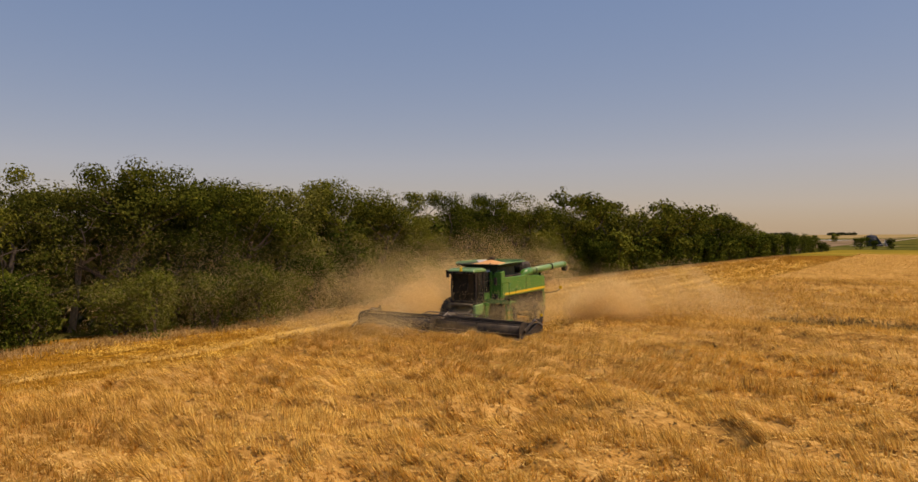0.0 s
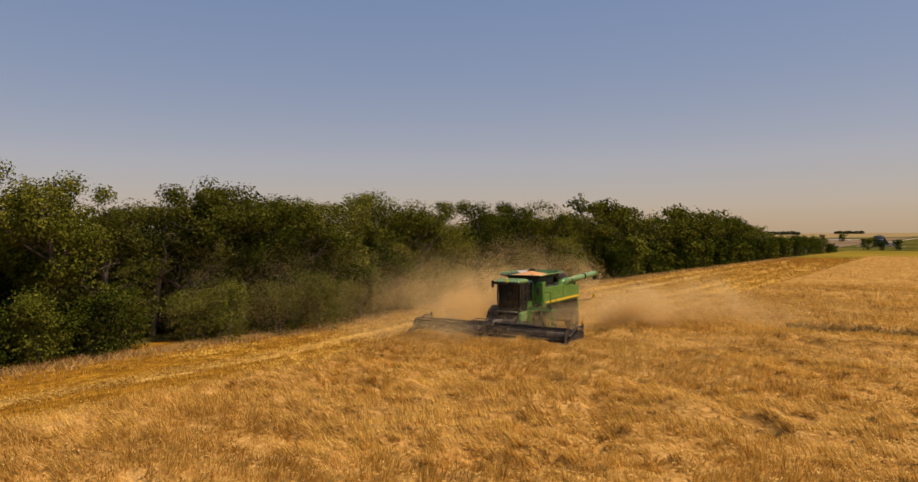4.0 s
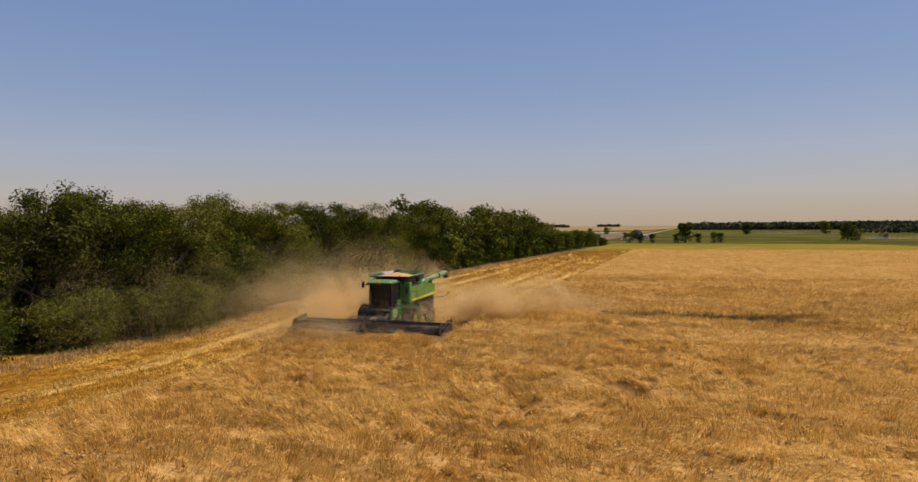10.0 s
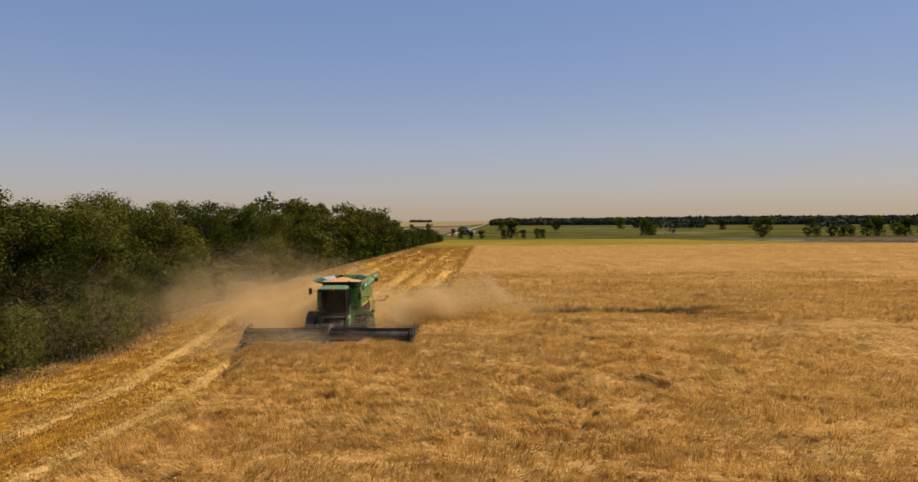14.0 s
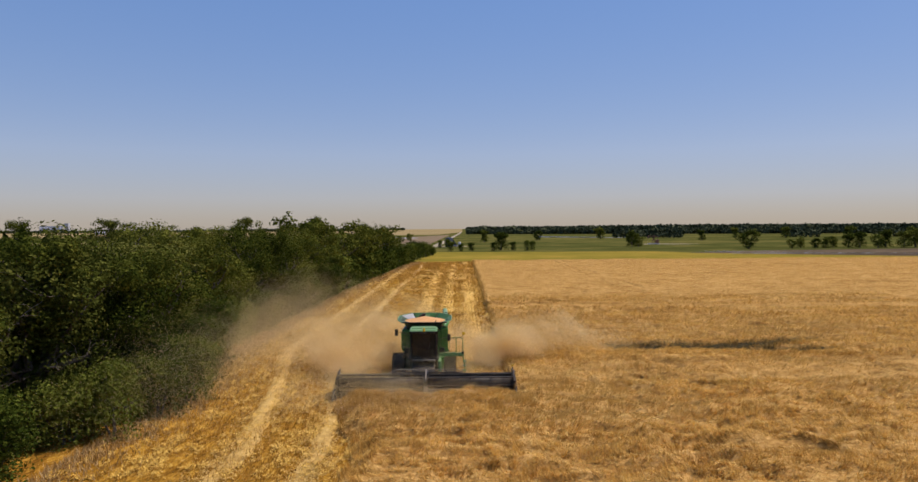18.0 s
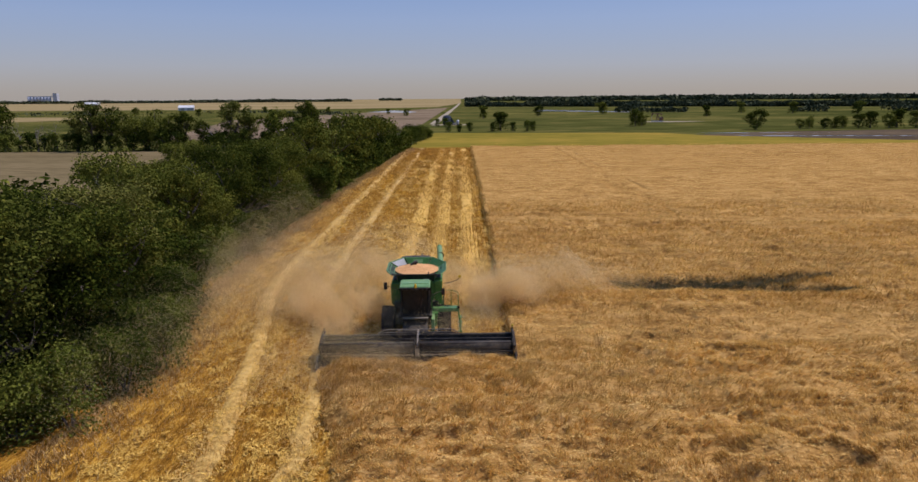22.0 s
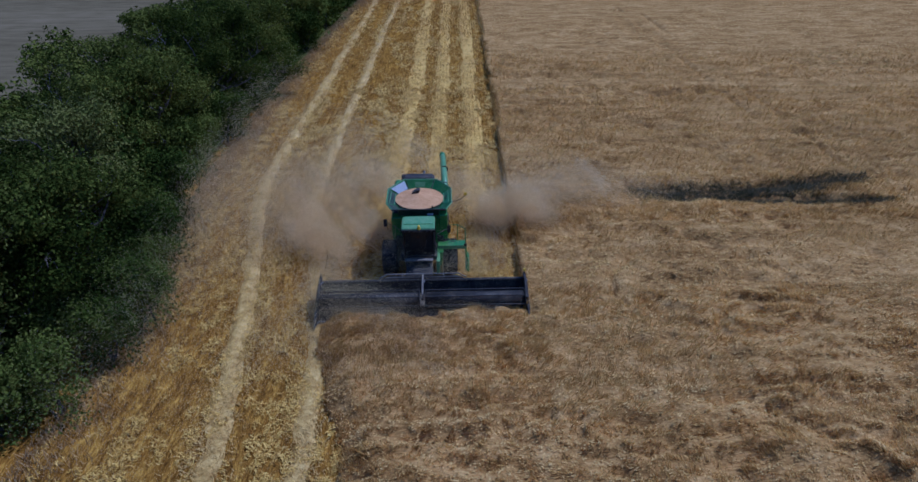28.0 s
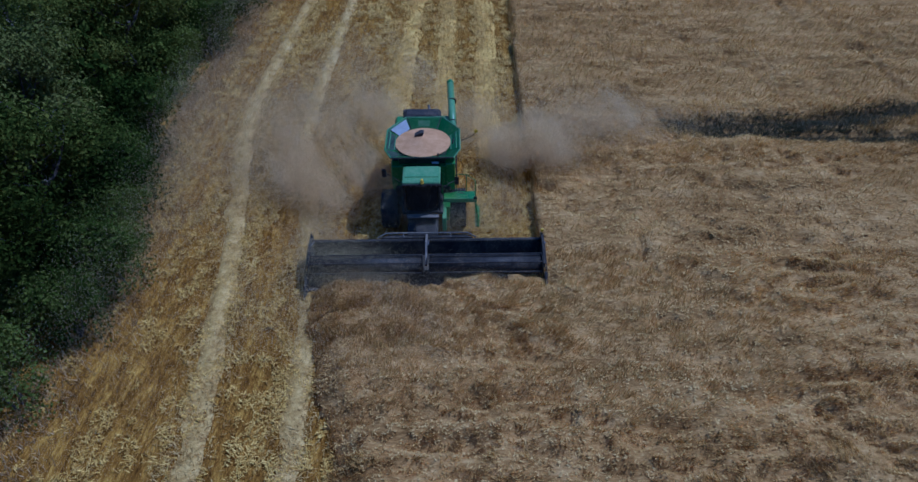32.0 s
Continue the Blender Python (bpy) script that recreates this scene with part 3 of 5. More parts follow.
def build_stubble():
    g = np.random.default_rng(15)
    n = 230000
    y = np.where(g.random(n) < 0.62, g.uniform(-34, 40, n), g.uniform(40, 158, n))
    row = np.round(g.uniform(-26, 5.5, n) / 0.38) * 0.38
    x = row + g.normal(0, 0.085, n) + shift(y) * np.clip((5 - row) / 9, 0, 1)
    keep = ~is_crop(x, y) & (x < 5.9) & (x > hedge_edge(y)) & ((x > hedge_edge(y) + 3.6) | (g.random(n) < 0.3)) & (fbm(x * 0.6, y * 0.16, 71) > 0.43)
    x, y = x[keep], y[keep]
    m = len(x)
    grow = 1 + np.clip((y - 20) / 70, 0, 1.2)
    ob = new("stubble", stalks(np.stack([x, y, np.zeros(m)], 1), g.normal(0, 0.35, (m, 2)), g.uniform(0.10, 0.24, m) * grow, g.uniform(0.02, 0.045, m) * grow, M_STUBBLE, "stubble", 4))
    tagged(ob, "rows of short golden cut stubble", "stubble", kind="stuff")
    # rough uncut margin along the trees
    n = 40000
    y = g.uniform(-40, 158, n)
    x = hedge_edge(y) + 0.3 + np.abs(g.normal(0, 1.25, n))
    h = g.uniform(0.15, 0.5, n)
    ob = new("margin_grass", stalks(np.stack([x, y, np.zeros(n)], 1), g.normal(0, 0.5, (n, 2)), h, g.uniform(0.03, 0.06, n), M_DRY_GRASS, "margin_grass", 6))
    tagged(ob, "dry pale grass margin beside the tree row", "grass", kind="stuff")


def hedge_edge(y):
    return np.interp(y, [-60, -12, -4, 3, 8, 14, 22, 75, 160, 210], [-17.4, -15.6, -14.8, -15.0, -16.5, -17.3, -17.6, -16.8, -12.4, -10]) + 0.9 * (fbm(np.asarray(y) * 0.12, np.asarray(y) * 0, 77) - 0.5)


build_stubble()


def swath(x0, width, y0, y1, height, seed, n, mat=M_STRAW):
    """A low windrow of straw along the strip."""
    ys = np.concatenate([np.arange(y0, 40, 0.3), np.arange(40, y1, 0.8)])
    us = np.linspace(-1, 1, 9)
    Y, U = np.meshgrid(ys, us, indexing="ij")
    wid = width * (0.55 + 0.9 * fbm(Y * 0.7, U * 1.5, seed))
    mid = x0 + shift(Y) * (1.1 if x0 < -5 else 0.0) + 0.5 * (fbm(Y * 0.07, Y * 0, seed + 3) - 0.5) + 0.25 * (fbm(Y * 0.5, Y * 0, seed + 4) - 0.5)
    X = mid + U * wid / 2
    Z = height * (np.clip(1 - U**2, 0, 1) * (0.25 + 1.7 * fbm(X * 1.8, Y * 1.3, seed + 5)) * np.interp(Y, [-13, -7], [0.55, 1]) - np.interp(Y, [-13, -7, 60], [0.95, 0.62, 0.55]) * np.clip(fbm(X * 1.1, Y * 0.5, seed + 9) * 2.2 - 0.75, 0, 1)) - 0.004 * (np.abs(U) > 0.99)
    i = np.arange(Y.size).reshape(Y.shape)
    f = np.stack([i[:-1, :-1], i[1:, :-1], i[1:, 1:], i[:-1, 1:]], -1).reshape(-1, 4)
    ob = new("straw_swath", mesh_from("straw_swath", np.stack([X, Y, Z + 0.006], -1).reshape(-1, 3), f[:, ::-1], mat, True))
    tagged(ob, "pale windrow of cut straw lying on the stubble", "straw swath", kind="stuff", group="straw swaths")
    g = np.random.default_rng(seed)
    y = y0 + (y1 - y0) * g.random(n) ** 1.6
    x = x0 + shift(y) * (1.1 if x0 < -5 else 0.0) + g.normal(0, 0.5 * width, n)
    c = np.stack([x, y, g.uniform(0.02, 0.12, n)], 1)
    a = g.uniform(0, 6.28, n)
    d = np.stack([np.cos(a), np.sin(a), g.normal(0, 0.25, n)], 1) * g.uniform(0.07, 0.17, n)[:, None]
    s = np.stack([-np.sin(a), np.cos(a), np.zeros(n)], 1) * g.uniform(0.010, 0.022, n)[:, None]
    v = np.stack([c - d - s, c - d + s, c + d], 1).reshape(-1, 3)
    ob = new("loose_straw", mesh_from("loose_straw", v, np.arange(3 * n).reshape(-1, 3), mat))
    tagged(ob, "loose pale straw strewn along the windrow", "straw", kind="stuff")


def strewn_straw():
    """Chopped straw lying in patches over the whole stubble."""
    q = np.random.default_rng(251)
    n = 260000
    y = np.where(q.random(n) < 0.75, q.uniform(-14, 40, n), q.uniform(40, 120, n))
    x = q.uniform(-15.5, 5.6, n)
    patch = 0.6 * fbm(x * 2.1, y * 1.5, 252, 3) + 0.4 * fbm(x * 0.7, y * 0.3, 253, 2) + 0.05 * np.cos(x * 2 * np.pi / 2.9) + 0.05 * (x > -5)
    keep = ~is_crop(x, y) & (x > hedge_edge(y) + 0.8) & (patch > q.uniform(0.52, 0.60, n))
    x, y = x[keep], y[keep]
    m = len(x)
    grow = 1 + np.clip((y - 15) / 40, 0, 1.5)
    c = np.stack([x, y, q.uniform(0.03, 0.16, m)], 1)
    a = q.uniform(0, 6.28, m)
    d = np.stack([np.cos(a), np.sin(a), q.normal(0, 0.35, m)], 1) * (q.uniform(0.06, 0.16, m) * grow)[:, None]
    w = np.stack([-np.sin(a), np.cos(a), np.zeros(m)], 1) * (q.uniform(0.012, 0.026, m) * grow)[:, None]
    v = np.stack([c - d - w, c - d + w, c + d], 1).reshape(-1, 3)
    tagged(new("loose_straw", mesh_from("loose_straw", v, np.arange(3 * m).reshape(-1, 3), M_CHAFF)), "chopped golden straw scattered over the stubble", "straw", kind="stuff")


strewn_straw()
swath(-12.2, 1.15, -36, 157, 0.13, 201, 30000)
swath(-8.4, 1.0, -36, 157, 0.12, 211, 26000)
swath(-2.6, 1.7, 9.5, 157, 0.06, 221, 15000, M_CHAFF)
swath(0.3, 1.5, 9.5, 157, 0.06, 231, 15000, M_CHAFF)
swath(3.2, 1.6, 9.5, 157, 0.05, 241, 12000, M_CHAFF)

# ---- the harvester ----


def wheel(parent, x, y, r, width, rim_r, side):
    """Tyre with lugs, rim and hub; side: +1 or -1, the outer face."""
    bm = bmesh.new()
    seg, prof = 36, [(-0.5, rim_r / r), (-0.5, 0.90), (-0.36, 0.975), (0.36, 0.975), (0.5, 0.90), (0.5, rim_r / r)]
    rings = [[bm.verts.new((x + u * width, y + r * k * math.sin(a), r + r * k * math.cos(a))) for u, k in prof] for a in np.linspace(0, 2 * math.pi, seg, endpoint=False)]
    for i in range(seg):
        a, b = rings[i], rings[(i + 1) % seg]
        for j in range(len(prof) - 1):
            bm.faces.new((a[j], b[j], b[j + 1], a[j + 1]))
    lugs = 22
    for i in range(lugs):
        for s in (-1, 1):
            a = 2 * math.pi * (i + (0.5 if s > 0 else 0)) / lugs
            pts = []
            for u, da in ((0.03, 0.10), (0.47, -0.10)):
                for k in (0.97, 1.0):
                    for w in (-0.045, 0.045):
                        pts.append(bm.verts.new((x + s * u * width, y + r * k * math.sin(a + da + w), r + r * k * math.cos(a + da + w))))
            p = pts
            for q in ((0, 1, 3, 2), (4, 6, 7, 5), (0, 4, 5, 1), (2, 3, 7, 6), (0, 2, 6, 4), (1, 5, 7, 3)):
                bm.faces.new([p[k] for k in q])
    bmesh.ops.recalc_face_normals(bm, faces=bm.faces)
    w = new("wheel")
    w.parent = parent
    part("tyre", bm, M_RUBBER, w, "dusty lugged tractor tyre")
    bm = rod((x - 0.32 * width * side, y, r), (x + 0.30 * width * side, y, r), rim_r, rim_r * 0.96, 28)
    rod((x + 0.30 * width * side, y, r), (x + 0.36 * width * side, y, r), rim_r * 0.55, rim_r * 0.5, 20, bm)
    part("rim", bm, M_RIM, w, "dusty yellow steel rim", True)
    bm = rod((x + 0.36 * width * side, y, r), (x + 0.50 * width * side, y, r), rim_r * 0.24, rim_r * 0.2, 14)
    for a in np.linspace(0, 2 * math.pi, 8, endpoint=False):
        c = (y + rim_r * 0.42 * math.sin(a), r + rim_r * 0.42 * math.cos(a))
        rod((x + 0.35 * width * side, *c), (x + 0.40 * width * side, *c), 0.028, None, 6, bm)
    part("hub", bm, M_RIM, w)


def header(root):
    """Wide draper cutting head with a two-part reel."""
    H = 5.35
    part("back_sheet", slab([(0.55, 0.32), (0.62, 0.32), (0.84, 1.12), (0.77, 1.12)], "x", -H, H, 0.01), M_BLACK, root)
    part("top_beam", box(-H, H, 0.70, 0.90, 1.00, 1.16, 0.03), M_BLACK, root, "dark box beam along the header")
    part("lower_beam", rod((-H, 0.78, 0.42), (H, 0.78, 0.42), 0.11, None, 12), M_BLACK, root)
    for x0, x1 in ((-H + 0.1, -0.85), (0.85, H - 0.1)):
        belt = part("draper_belt", slab([(-1.42, 0.14), (0.55, 0.40), (0.55, 0.44), (-1.42, 0.18)], "x", x0, x1, 0.004), M_BELT, root, "dusty cleated side draper belt")
        k = x0 + 0.2
        while k < x1:
            part("cleat", slab([(-1.34, 0.185), (0.5, 0.43), (0.5, 0.455), (-1.34, 0.21)], "x", k, k + 0.05, 0), M_BELT, belt)
            k += 0.42
    part("feed_belt", slab([(-1.34, 0.13), (0.8, 0.38), (0.8, 0.43), (-1.34, 0.18)], "x", -0.84, 0.84, 0.004), M_BELT, root)
    part("cutter_bar", box(-H, H, -1.53, -1.40, 0.11, 0.18, 0.012), M_DUSTY_STEEL, root, "dusty worn cutter bar")
    bm = bmesh.new()
    for x in np.arange(-H + 0.08, H, 0.152):
        v = [bm.verts.new(p) for p in ((x - 0.03, -1.5, 0.13), (x + 0.03, -1.5, 0.13), (x, -1.5, 0.19), (x, -1.66, 0.135))]
        for q in ((0, 2, 1), (0, 1, 3), (1, 2, 3), (2, 0, 3)):
            bm.faces.new([v[k] for k in q])
    tagged(part("knife_guards", bm, M_STEEL, root, "row of pointed knife guards"), kind="stuff")
    for s in (-1, 1):
        prof = [(0.95, 0.18), (0.95, 1.22), (0.55, 1.26), (-0.2, 0.98), (-1.3, 0.52), (-1.95, 0.16), (-1.3, 0.08)]
        x = s * H
        part("end_panel", slab(prof, "x", x - 0.05, x + 0.05, 0.02), M_BLACK, root, "dark end panel")
        bm = pipe([(x, -1.1, 0.72), (x + s * 0.02, -1.7, 0.45), (x, -2.1, 0.16)], [0.05, 0.06, 0.02], 8)
        pipe([(x + s * 0.06, 0.9, 1.36), (x + s * 0.09, 0.1, 1.15), (x + s * 0.07, -1.3, 0.68), (x, -1.95, 0.26)], 0.022, 6, bm)
        part("crop_divider", bm, M_BLACK, root, "pointed dark steel crop divider")
        if s > 0:
            part("marker_lamp", box(x - 0.06, x + 0.06, 0.80, 0.92, 1.525, 1.65, 0.02), M_AMBER, root, "amber marker lamp")
        part("marker_plate", box(x - 0.02, x + 0.02, 0.75, 0.95, 1.26, 1.52, 0.01), M_BLACK, root)
    # reel: two halves
    R, cy, cz = 0.47, -0.72, 0.92
    for x0, x1 in ((-H + 0.16, -0.16), (0.16, H - 0.16)):
        reel = new("reel")
        reel.parent = root
        part("reel_tube", rod((x0, cy, cz), (x1, cy, cz), 0.34, None, 20), M_BLACK, reel, "dark reel drum", True)
        for a in np.linspace(0.2, 0.2 + 2 * math.pi, 6, endpoint=False):
            y, z = cy + R * math.cos(a), cz + R * math.sin(a)
            bm = rod((x0, y, z), (x1, y, z), 0.035, None, 8)
            k = x0 + 0.06
            while k < x1:
                rod((k, y, z), (k, y - 0.05, z - 0.24), 0.007, 0.004, 4, bm, False)
                k += 0.15
            part("bat", bm, M_BLACK, reel, "reel bat with steel fingers")
        for x in (x0 - 0.02, x1 + 0.02):
            part("end_disc", rod((x - 0.012, cy, cz), (x + 0.012, cy, cz), R * 0.98, None, 24), M_BLACK, reel, "round dark reel end plate")
        for x in np.linspace(x0 + 0.03, x1 - 0.03, 5):
            star = []
            for k in range(12):
                a, rr = 0.2 + math.pi * k / 6, R * (0.98 if k % 2 == 0 else 0.42)
                star.append((cy + rr * math.cos(a), cz + rr * math.sin(a)))
            bm = slab(star, "x", x - 0.02, x + 0.02, 0)
            part("spider", bm, M_BLACK, reel)
    for x in (-H + 0.02, 0.0, H - 0.02):
        bm = slab([(0.95, 1.24), (0.95, 1.38), (0.2, 1.48), (-0.85, 1.02), (-0.80, 0.88), (0.2, 1.34)], "x", x - 0.05, x + 0.05, 0.012)
        part("reel_arm", bm, M_DUSTY_STEEL if x == 0 else M_BLACK, root, "steel reel lift arm")
        part("lift_cylinder", rod((x + 0.09, 0.85, 1.1), (x + 0.09, 0.1, 1.42), 0.03, None, 8), M_STEEL, root)
    part("drive_shaft", rod((-2.6, 0.98, 0.95), (2.6, 0.98, 0.95), 0.04, None, 8), M_STEEL, root)
    part("guard_frame", pipe([(-2.3, 0.94, 1.16), (-1.9, 1.08, 1.33), (1.9, 1.08, 1.33), (2.3, 0.94, 1.16)], 0.035, 6), M_DUSTY_STEEL, root, "grey tube frame over the feed opening")
    for x in (-1.1, 1.1):
        part("frame_post", pipe([(x, 0.88, 1.14), (x, 1.08, 1.33)], 0.03, 6), M_DUSTY_STEEL, root)
    part("hose_guard", slab([(-2.15, 0.86), (-1.75, 1.10), (1.75, 1.10), (2.15, 0.86)], "z", 1.165, 1.22, 0.01), M_BLACK, root, "dusty grey beam over the feed opening")


def octagon(w_front, w_side, w_back, y0, y1, y2, y3):
    return [(-w_front, y0), (w_front, y0), (w_side, y1), (w_side, y2), (w_back, y3), (-w_back, y3), (-w_side, y2), (-w_side, y1)]


def make_harvester(label):
    root = thing("combine_harvester", label, "combine harvester", "combine harvesters")
    head = new("header")
    head.parent = root
    header(head)
    head.location.x, head.location.y = 0.2, -0.35
    # feeder house
    # Black in place of green: shade below the cab is put into the colour.
    part("feeder_house", slab([(0.55, 0.38), (0.55, 1.12), (2.9, 2.02), (2.9, 1.05)], "x", -0.72, 0.72, 0.04), M_BLACK, root, "dusty feeder house, blackened for shade")
    part("step_support", slab([(1.25, 1.0), (1.3, 1.75), (2.5, 1.84), (2.5, 1.5)], "x", 0.92, 1.12, 0.03), M_GREEN_SUNLIT, root, "pale green step support")
    # chassis
    part("chassis", box(-1.15, 1.15, 2.7, 8.4, 0.95, 1.75, 0.05), M_BLACK, root)
    part("front_axle", rod((-1.6, 3.25, 0.95), (1.6, 3.25, 0.95), 0.22, None, 14), M_BLACK, root)
    part("rear_axle", rod((-1.35, 7.75, 0.66), (1.35, 7.75, 0.66), 0.13, None, 12), M_BLACK, root)
    for s in (-1, 1):
        wheel(root, s * 1.68, 3.25, 0.97, 0.82, 0.50, s)
        wheel(root, s * 1.42, 7.75, 0.66, 0.48, 0.33, s)
    part("lower_body", slab([(3.2, 1.55), (3.2, 2.25), (8.75, 2.15), (8.9, 1.35), (7.2, 1.0), (4.6, 1.1)], "x", -1.34, 1.34, 0.05), M_BLACK, root, "dark dusty lower machinery")
    # side shields with stripe
    for s in (-1, 1):
        prof = [(3.65, 2.10), (3.65, 3.18), (6.2, 3.22), (8.62, 3.05), (8.70, 2.22), (6.4, 2.12)]
        x = s * 1.50
        shield = part("side_shield", slab(prof, "x", x - 0.06, x + 0.06, 0.03), M_GREEN, root, "bright green side shield")
        part("stripe", slab([(3.7, 2.16), (3.7, 2.29), (8.66, 2.41), (8.67, 2.27)], "x", x + s * 0.062, x + s * 0.072, 0.002), M_YELLOW_PAINT, shield, "yellow stripe along the shield")
        part("panel_seam", box(x + s * 0.058, x + s * 0.068, 6.18, 6.21, 2.34, 3.16, 0.002), M_BLACK, shield)
        part("shield_latch", box(x + s * 0.058, x + s * 0.085, 4.9, 5.05, 2.42, 2.47, 0.006), M_BLACK, shield)
    part("body_core", box(-1.42, 1.42, 3.4, 8.5, 2.1, 3.1, 0.05), M_GREEN_DUSTY, root)
    part("front_wall", slab([(3.35, 2.0), (3.35, 3.35), (3.75, 3.45), (3.75, 2.0)], "x", -1.5, 1.5, 0.03), M_GREEN, root)
    # ladder tower beside the cab
    part("tower", slab([(3.3, 2.0), (3.3, 3.5), (3.72, 3.6), (3.72, 2.0)], "x", 1.1, 1.56, 0.03), M_GREEN, root, "bright green panel beside the cab")
    # rear hood and chopper
    part("rear_hood", slab([(8.5, 1.2), (8.5, 2.9), (9.05, 2.6), (9.35, 1.7), (9.2, 1.0)], "x", -1.25, 1.25, 0.06), M_GREEN_DUSTY, root)
    part("straw_chopper", slab([(8.6, 0.75), (8.6, 1.25), (9.5, 1.15), (9.6, 0.7)], "x", -1.15, 1.15, 0.04), M_BLACK, root)
    for s in (-1, 1):
        part("spreader_disc", rod((s * 0.55, 9.35, 0.62), (s * 0.55, 9.35, 0.72), 0.42, None, 20), M_BLACK, root)
        part("tail_lamp", box(s * 1.12, s * 1.25, 9.0, 9.06, 2.2, 2.35, 0.01), M_RUST, root, "red tail lamp")
    # engine deck
    part("engine_deck", box(-1.35, 1.35, 6.9, 8.6, 3.0, 3.28, 0.05), M_GREEN_DUSTY, root)
    part("air_screen", slab([(7.0, 3.28), (7.0, 3.78), (7.25, 4.0), (8.2, 3.95), (8.4, 3.28)], "x", -1.1, 0.85, 0.16), M_BLACK, root, "black engine air screen housing")
    part("engine_shoulder", slab([(6.55, 3.2), (6.55, 3.62), (6.8, 3.86), (7.5, 3.86), (7.8, 3.55), (7.8, 3.2)], "x", -1.5, -1.14, 0.09), M_GREEN, root, "rounded green engine side cover")
    part("side_grille", slab([(6.72, 3.34), (6.78, 3.58), (6.92, 3.74), (7.4, 3.74), (7.6, 3.5), (7.6, 3.34)], "x", -1.53, -1.49, 0.01), M_BLACK, root, "black side grille")
    part("hood_frame", pipe([(-1.05, 6.95, 3.5), (-0.9, 7.02, 3.98), (-0.4, 7.08, 4.08), (0.4, 7.08, 4.06), (0.8, 7.02, 3.92), (0.88, 6.95, 3.5)], 0.035, 6), M_BLACK, root)
    part("exhaust", pipe([(0.2, 8.35, 3.2), (0.2, 8.35, 3.8), (0.2, 8.5, 3.95)], 0.07, 10), M_DUSTY_STEEL, root)
    part("air_intake", rod((-1.0, 8.1, 3.2), (-1.0, 8.1, 3.85), 0.17, None, 14), M_BLACK, root)
    # cab
    cab = new("cab")
    cab.parent = root
    part("cab_floor", box(-0.98, 0.98, 1.62, 3.3, 1.72, 1.86, 0.03), M_BLACK, cab)
    glass = slab([(-0.86, 3.2), (-0.86, 1.95), (-0.72, 1.74), (-0.40, 1.64), (0.40, 1.64), (0.72, 1.74), (0.86, 1.95), (0.86, 3.2)], "z", 1.9, 3.52, 0.02)
    part("cab_glass", glass, M_GLASS, cab, "dark tinted cab windows")
    for s in (-1, 1):
        part("front_post", pipe([(s * 0.80, 1.76, 1.86), (s * 0.82, 1.77, 2.7), (s * 0.80, 1.80, 3.54)], 0.05, 8), M_BLACK, cab)
        part("rear_post", box(s * 0.88, s * 0.98, 3.12, 3.28, 1.86, 3.54, 0.02), M_GREEN, cab)
        part("door_post", box(s * 0.865, s * 0.91, 2.45, 2.52, 1.9, 3.54, 0.01), M_BLACK, cab)
        part("window_rail", box(s * 0.865, s * 0.90, 1.96, 3.14, 2.35, 2.40, 0.01), M_BLACK, cab)
        part("lower_panel", box(s * 0.865, s * 0.895, 2.52, 3.14, 1.9, 2.34, 0.01), M_GREEN_DUSTY, cab, "dusty green lower door panel")
        part("step_rail", pipe([(s * 0.90, 2.0, 2.05), (s * 1.0, 2.0, 2.3), (s * 1.0, 2.0, 3.0), (s * 0.90, 2.0, 3.2)], 0.016, 6), M_BLACK, cab)
    roof = slab([(1.44, 3.53), (1.42, 3.62), (1.50, 3.69), (1.75, 3.74), (2.5, 3.75), (2.78, 3.70), (2.82, 3.53)], "x", -0.88, 0.88, 0.05)
    part("cab_roof", roof, M_GREEN_SUNLIT, cab, "green cab roof, paled for sunlight")
    part("roof_panel", box(-0.76, 0.76, 1.78, 2.68, 3.738, 3.765, 0.012), M_GREEN_SUNLIT, cab)
    part("visor", box(-0.90, 0.90, 1.36, 1.46, 3.46, 3.60, 0.03), M_BLACK, cab, "black lamp visor along the roof front")
    for x in (-0.82, -0.58, -0.34, 0.34, 0.58, 0.82):
        part("work_lamp", box(x - 0.09, x + 0.09, 1.335, 1.37, 3.48, 3.58, 0.012), M_GLASS, cab, "roof work lamp")
    bm = rod((0.04, 1.46, 3.60), (0.04, 1.46, 3.68), 0.09, None, 14)
    rod((0.04, 1.46, 3.68), (0.04, 1.46, 3.83), 0.08, 0.06, 14, bm)
    part("beacon", bm, M_AMBER, cab, "yellow rotating beacon", True)
    part("wiper", pipe([(0.1, 1.60, 2.0), (0.35, 1.60, 2.5), (0.42, 1.60, 2.9)], 0.012, 5), M_BLACK, cab)
    part("sill", box(-0.80, 0.80, 1.56, 1.68, 1.84, 1.96, 0.03), M_BLACK, cab, "dusty black sill under the windscreen")
    part("front_platform", box(-0.75, 0.75, 1.32, 1.66, 1.74, 1.80, 0.015), M_DUSTY_STEEL, cab, "dusty steel step under the windscreen")
    part("seat", slab([(2.3, 2.2), (2.3, 2.32), (2.72, 2.35), (2.82, 3.0), (2.94, 3.0), (2.86, 2.2)], "x", -0.26, 0.26, 0.03), M_BLACK, cab)
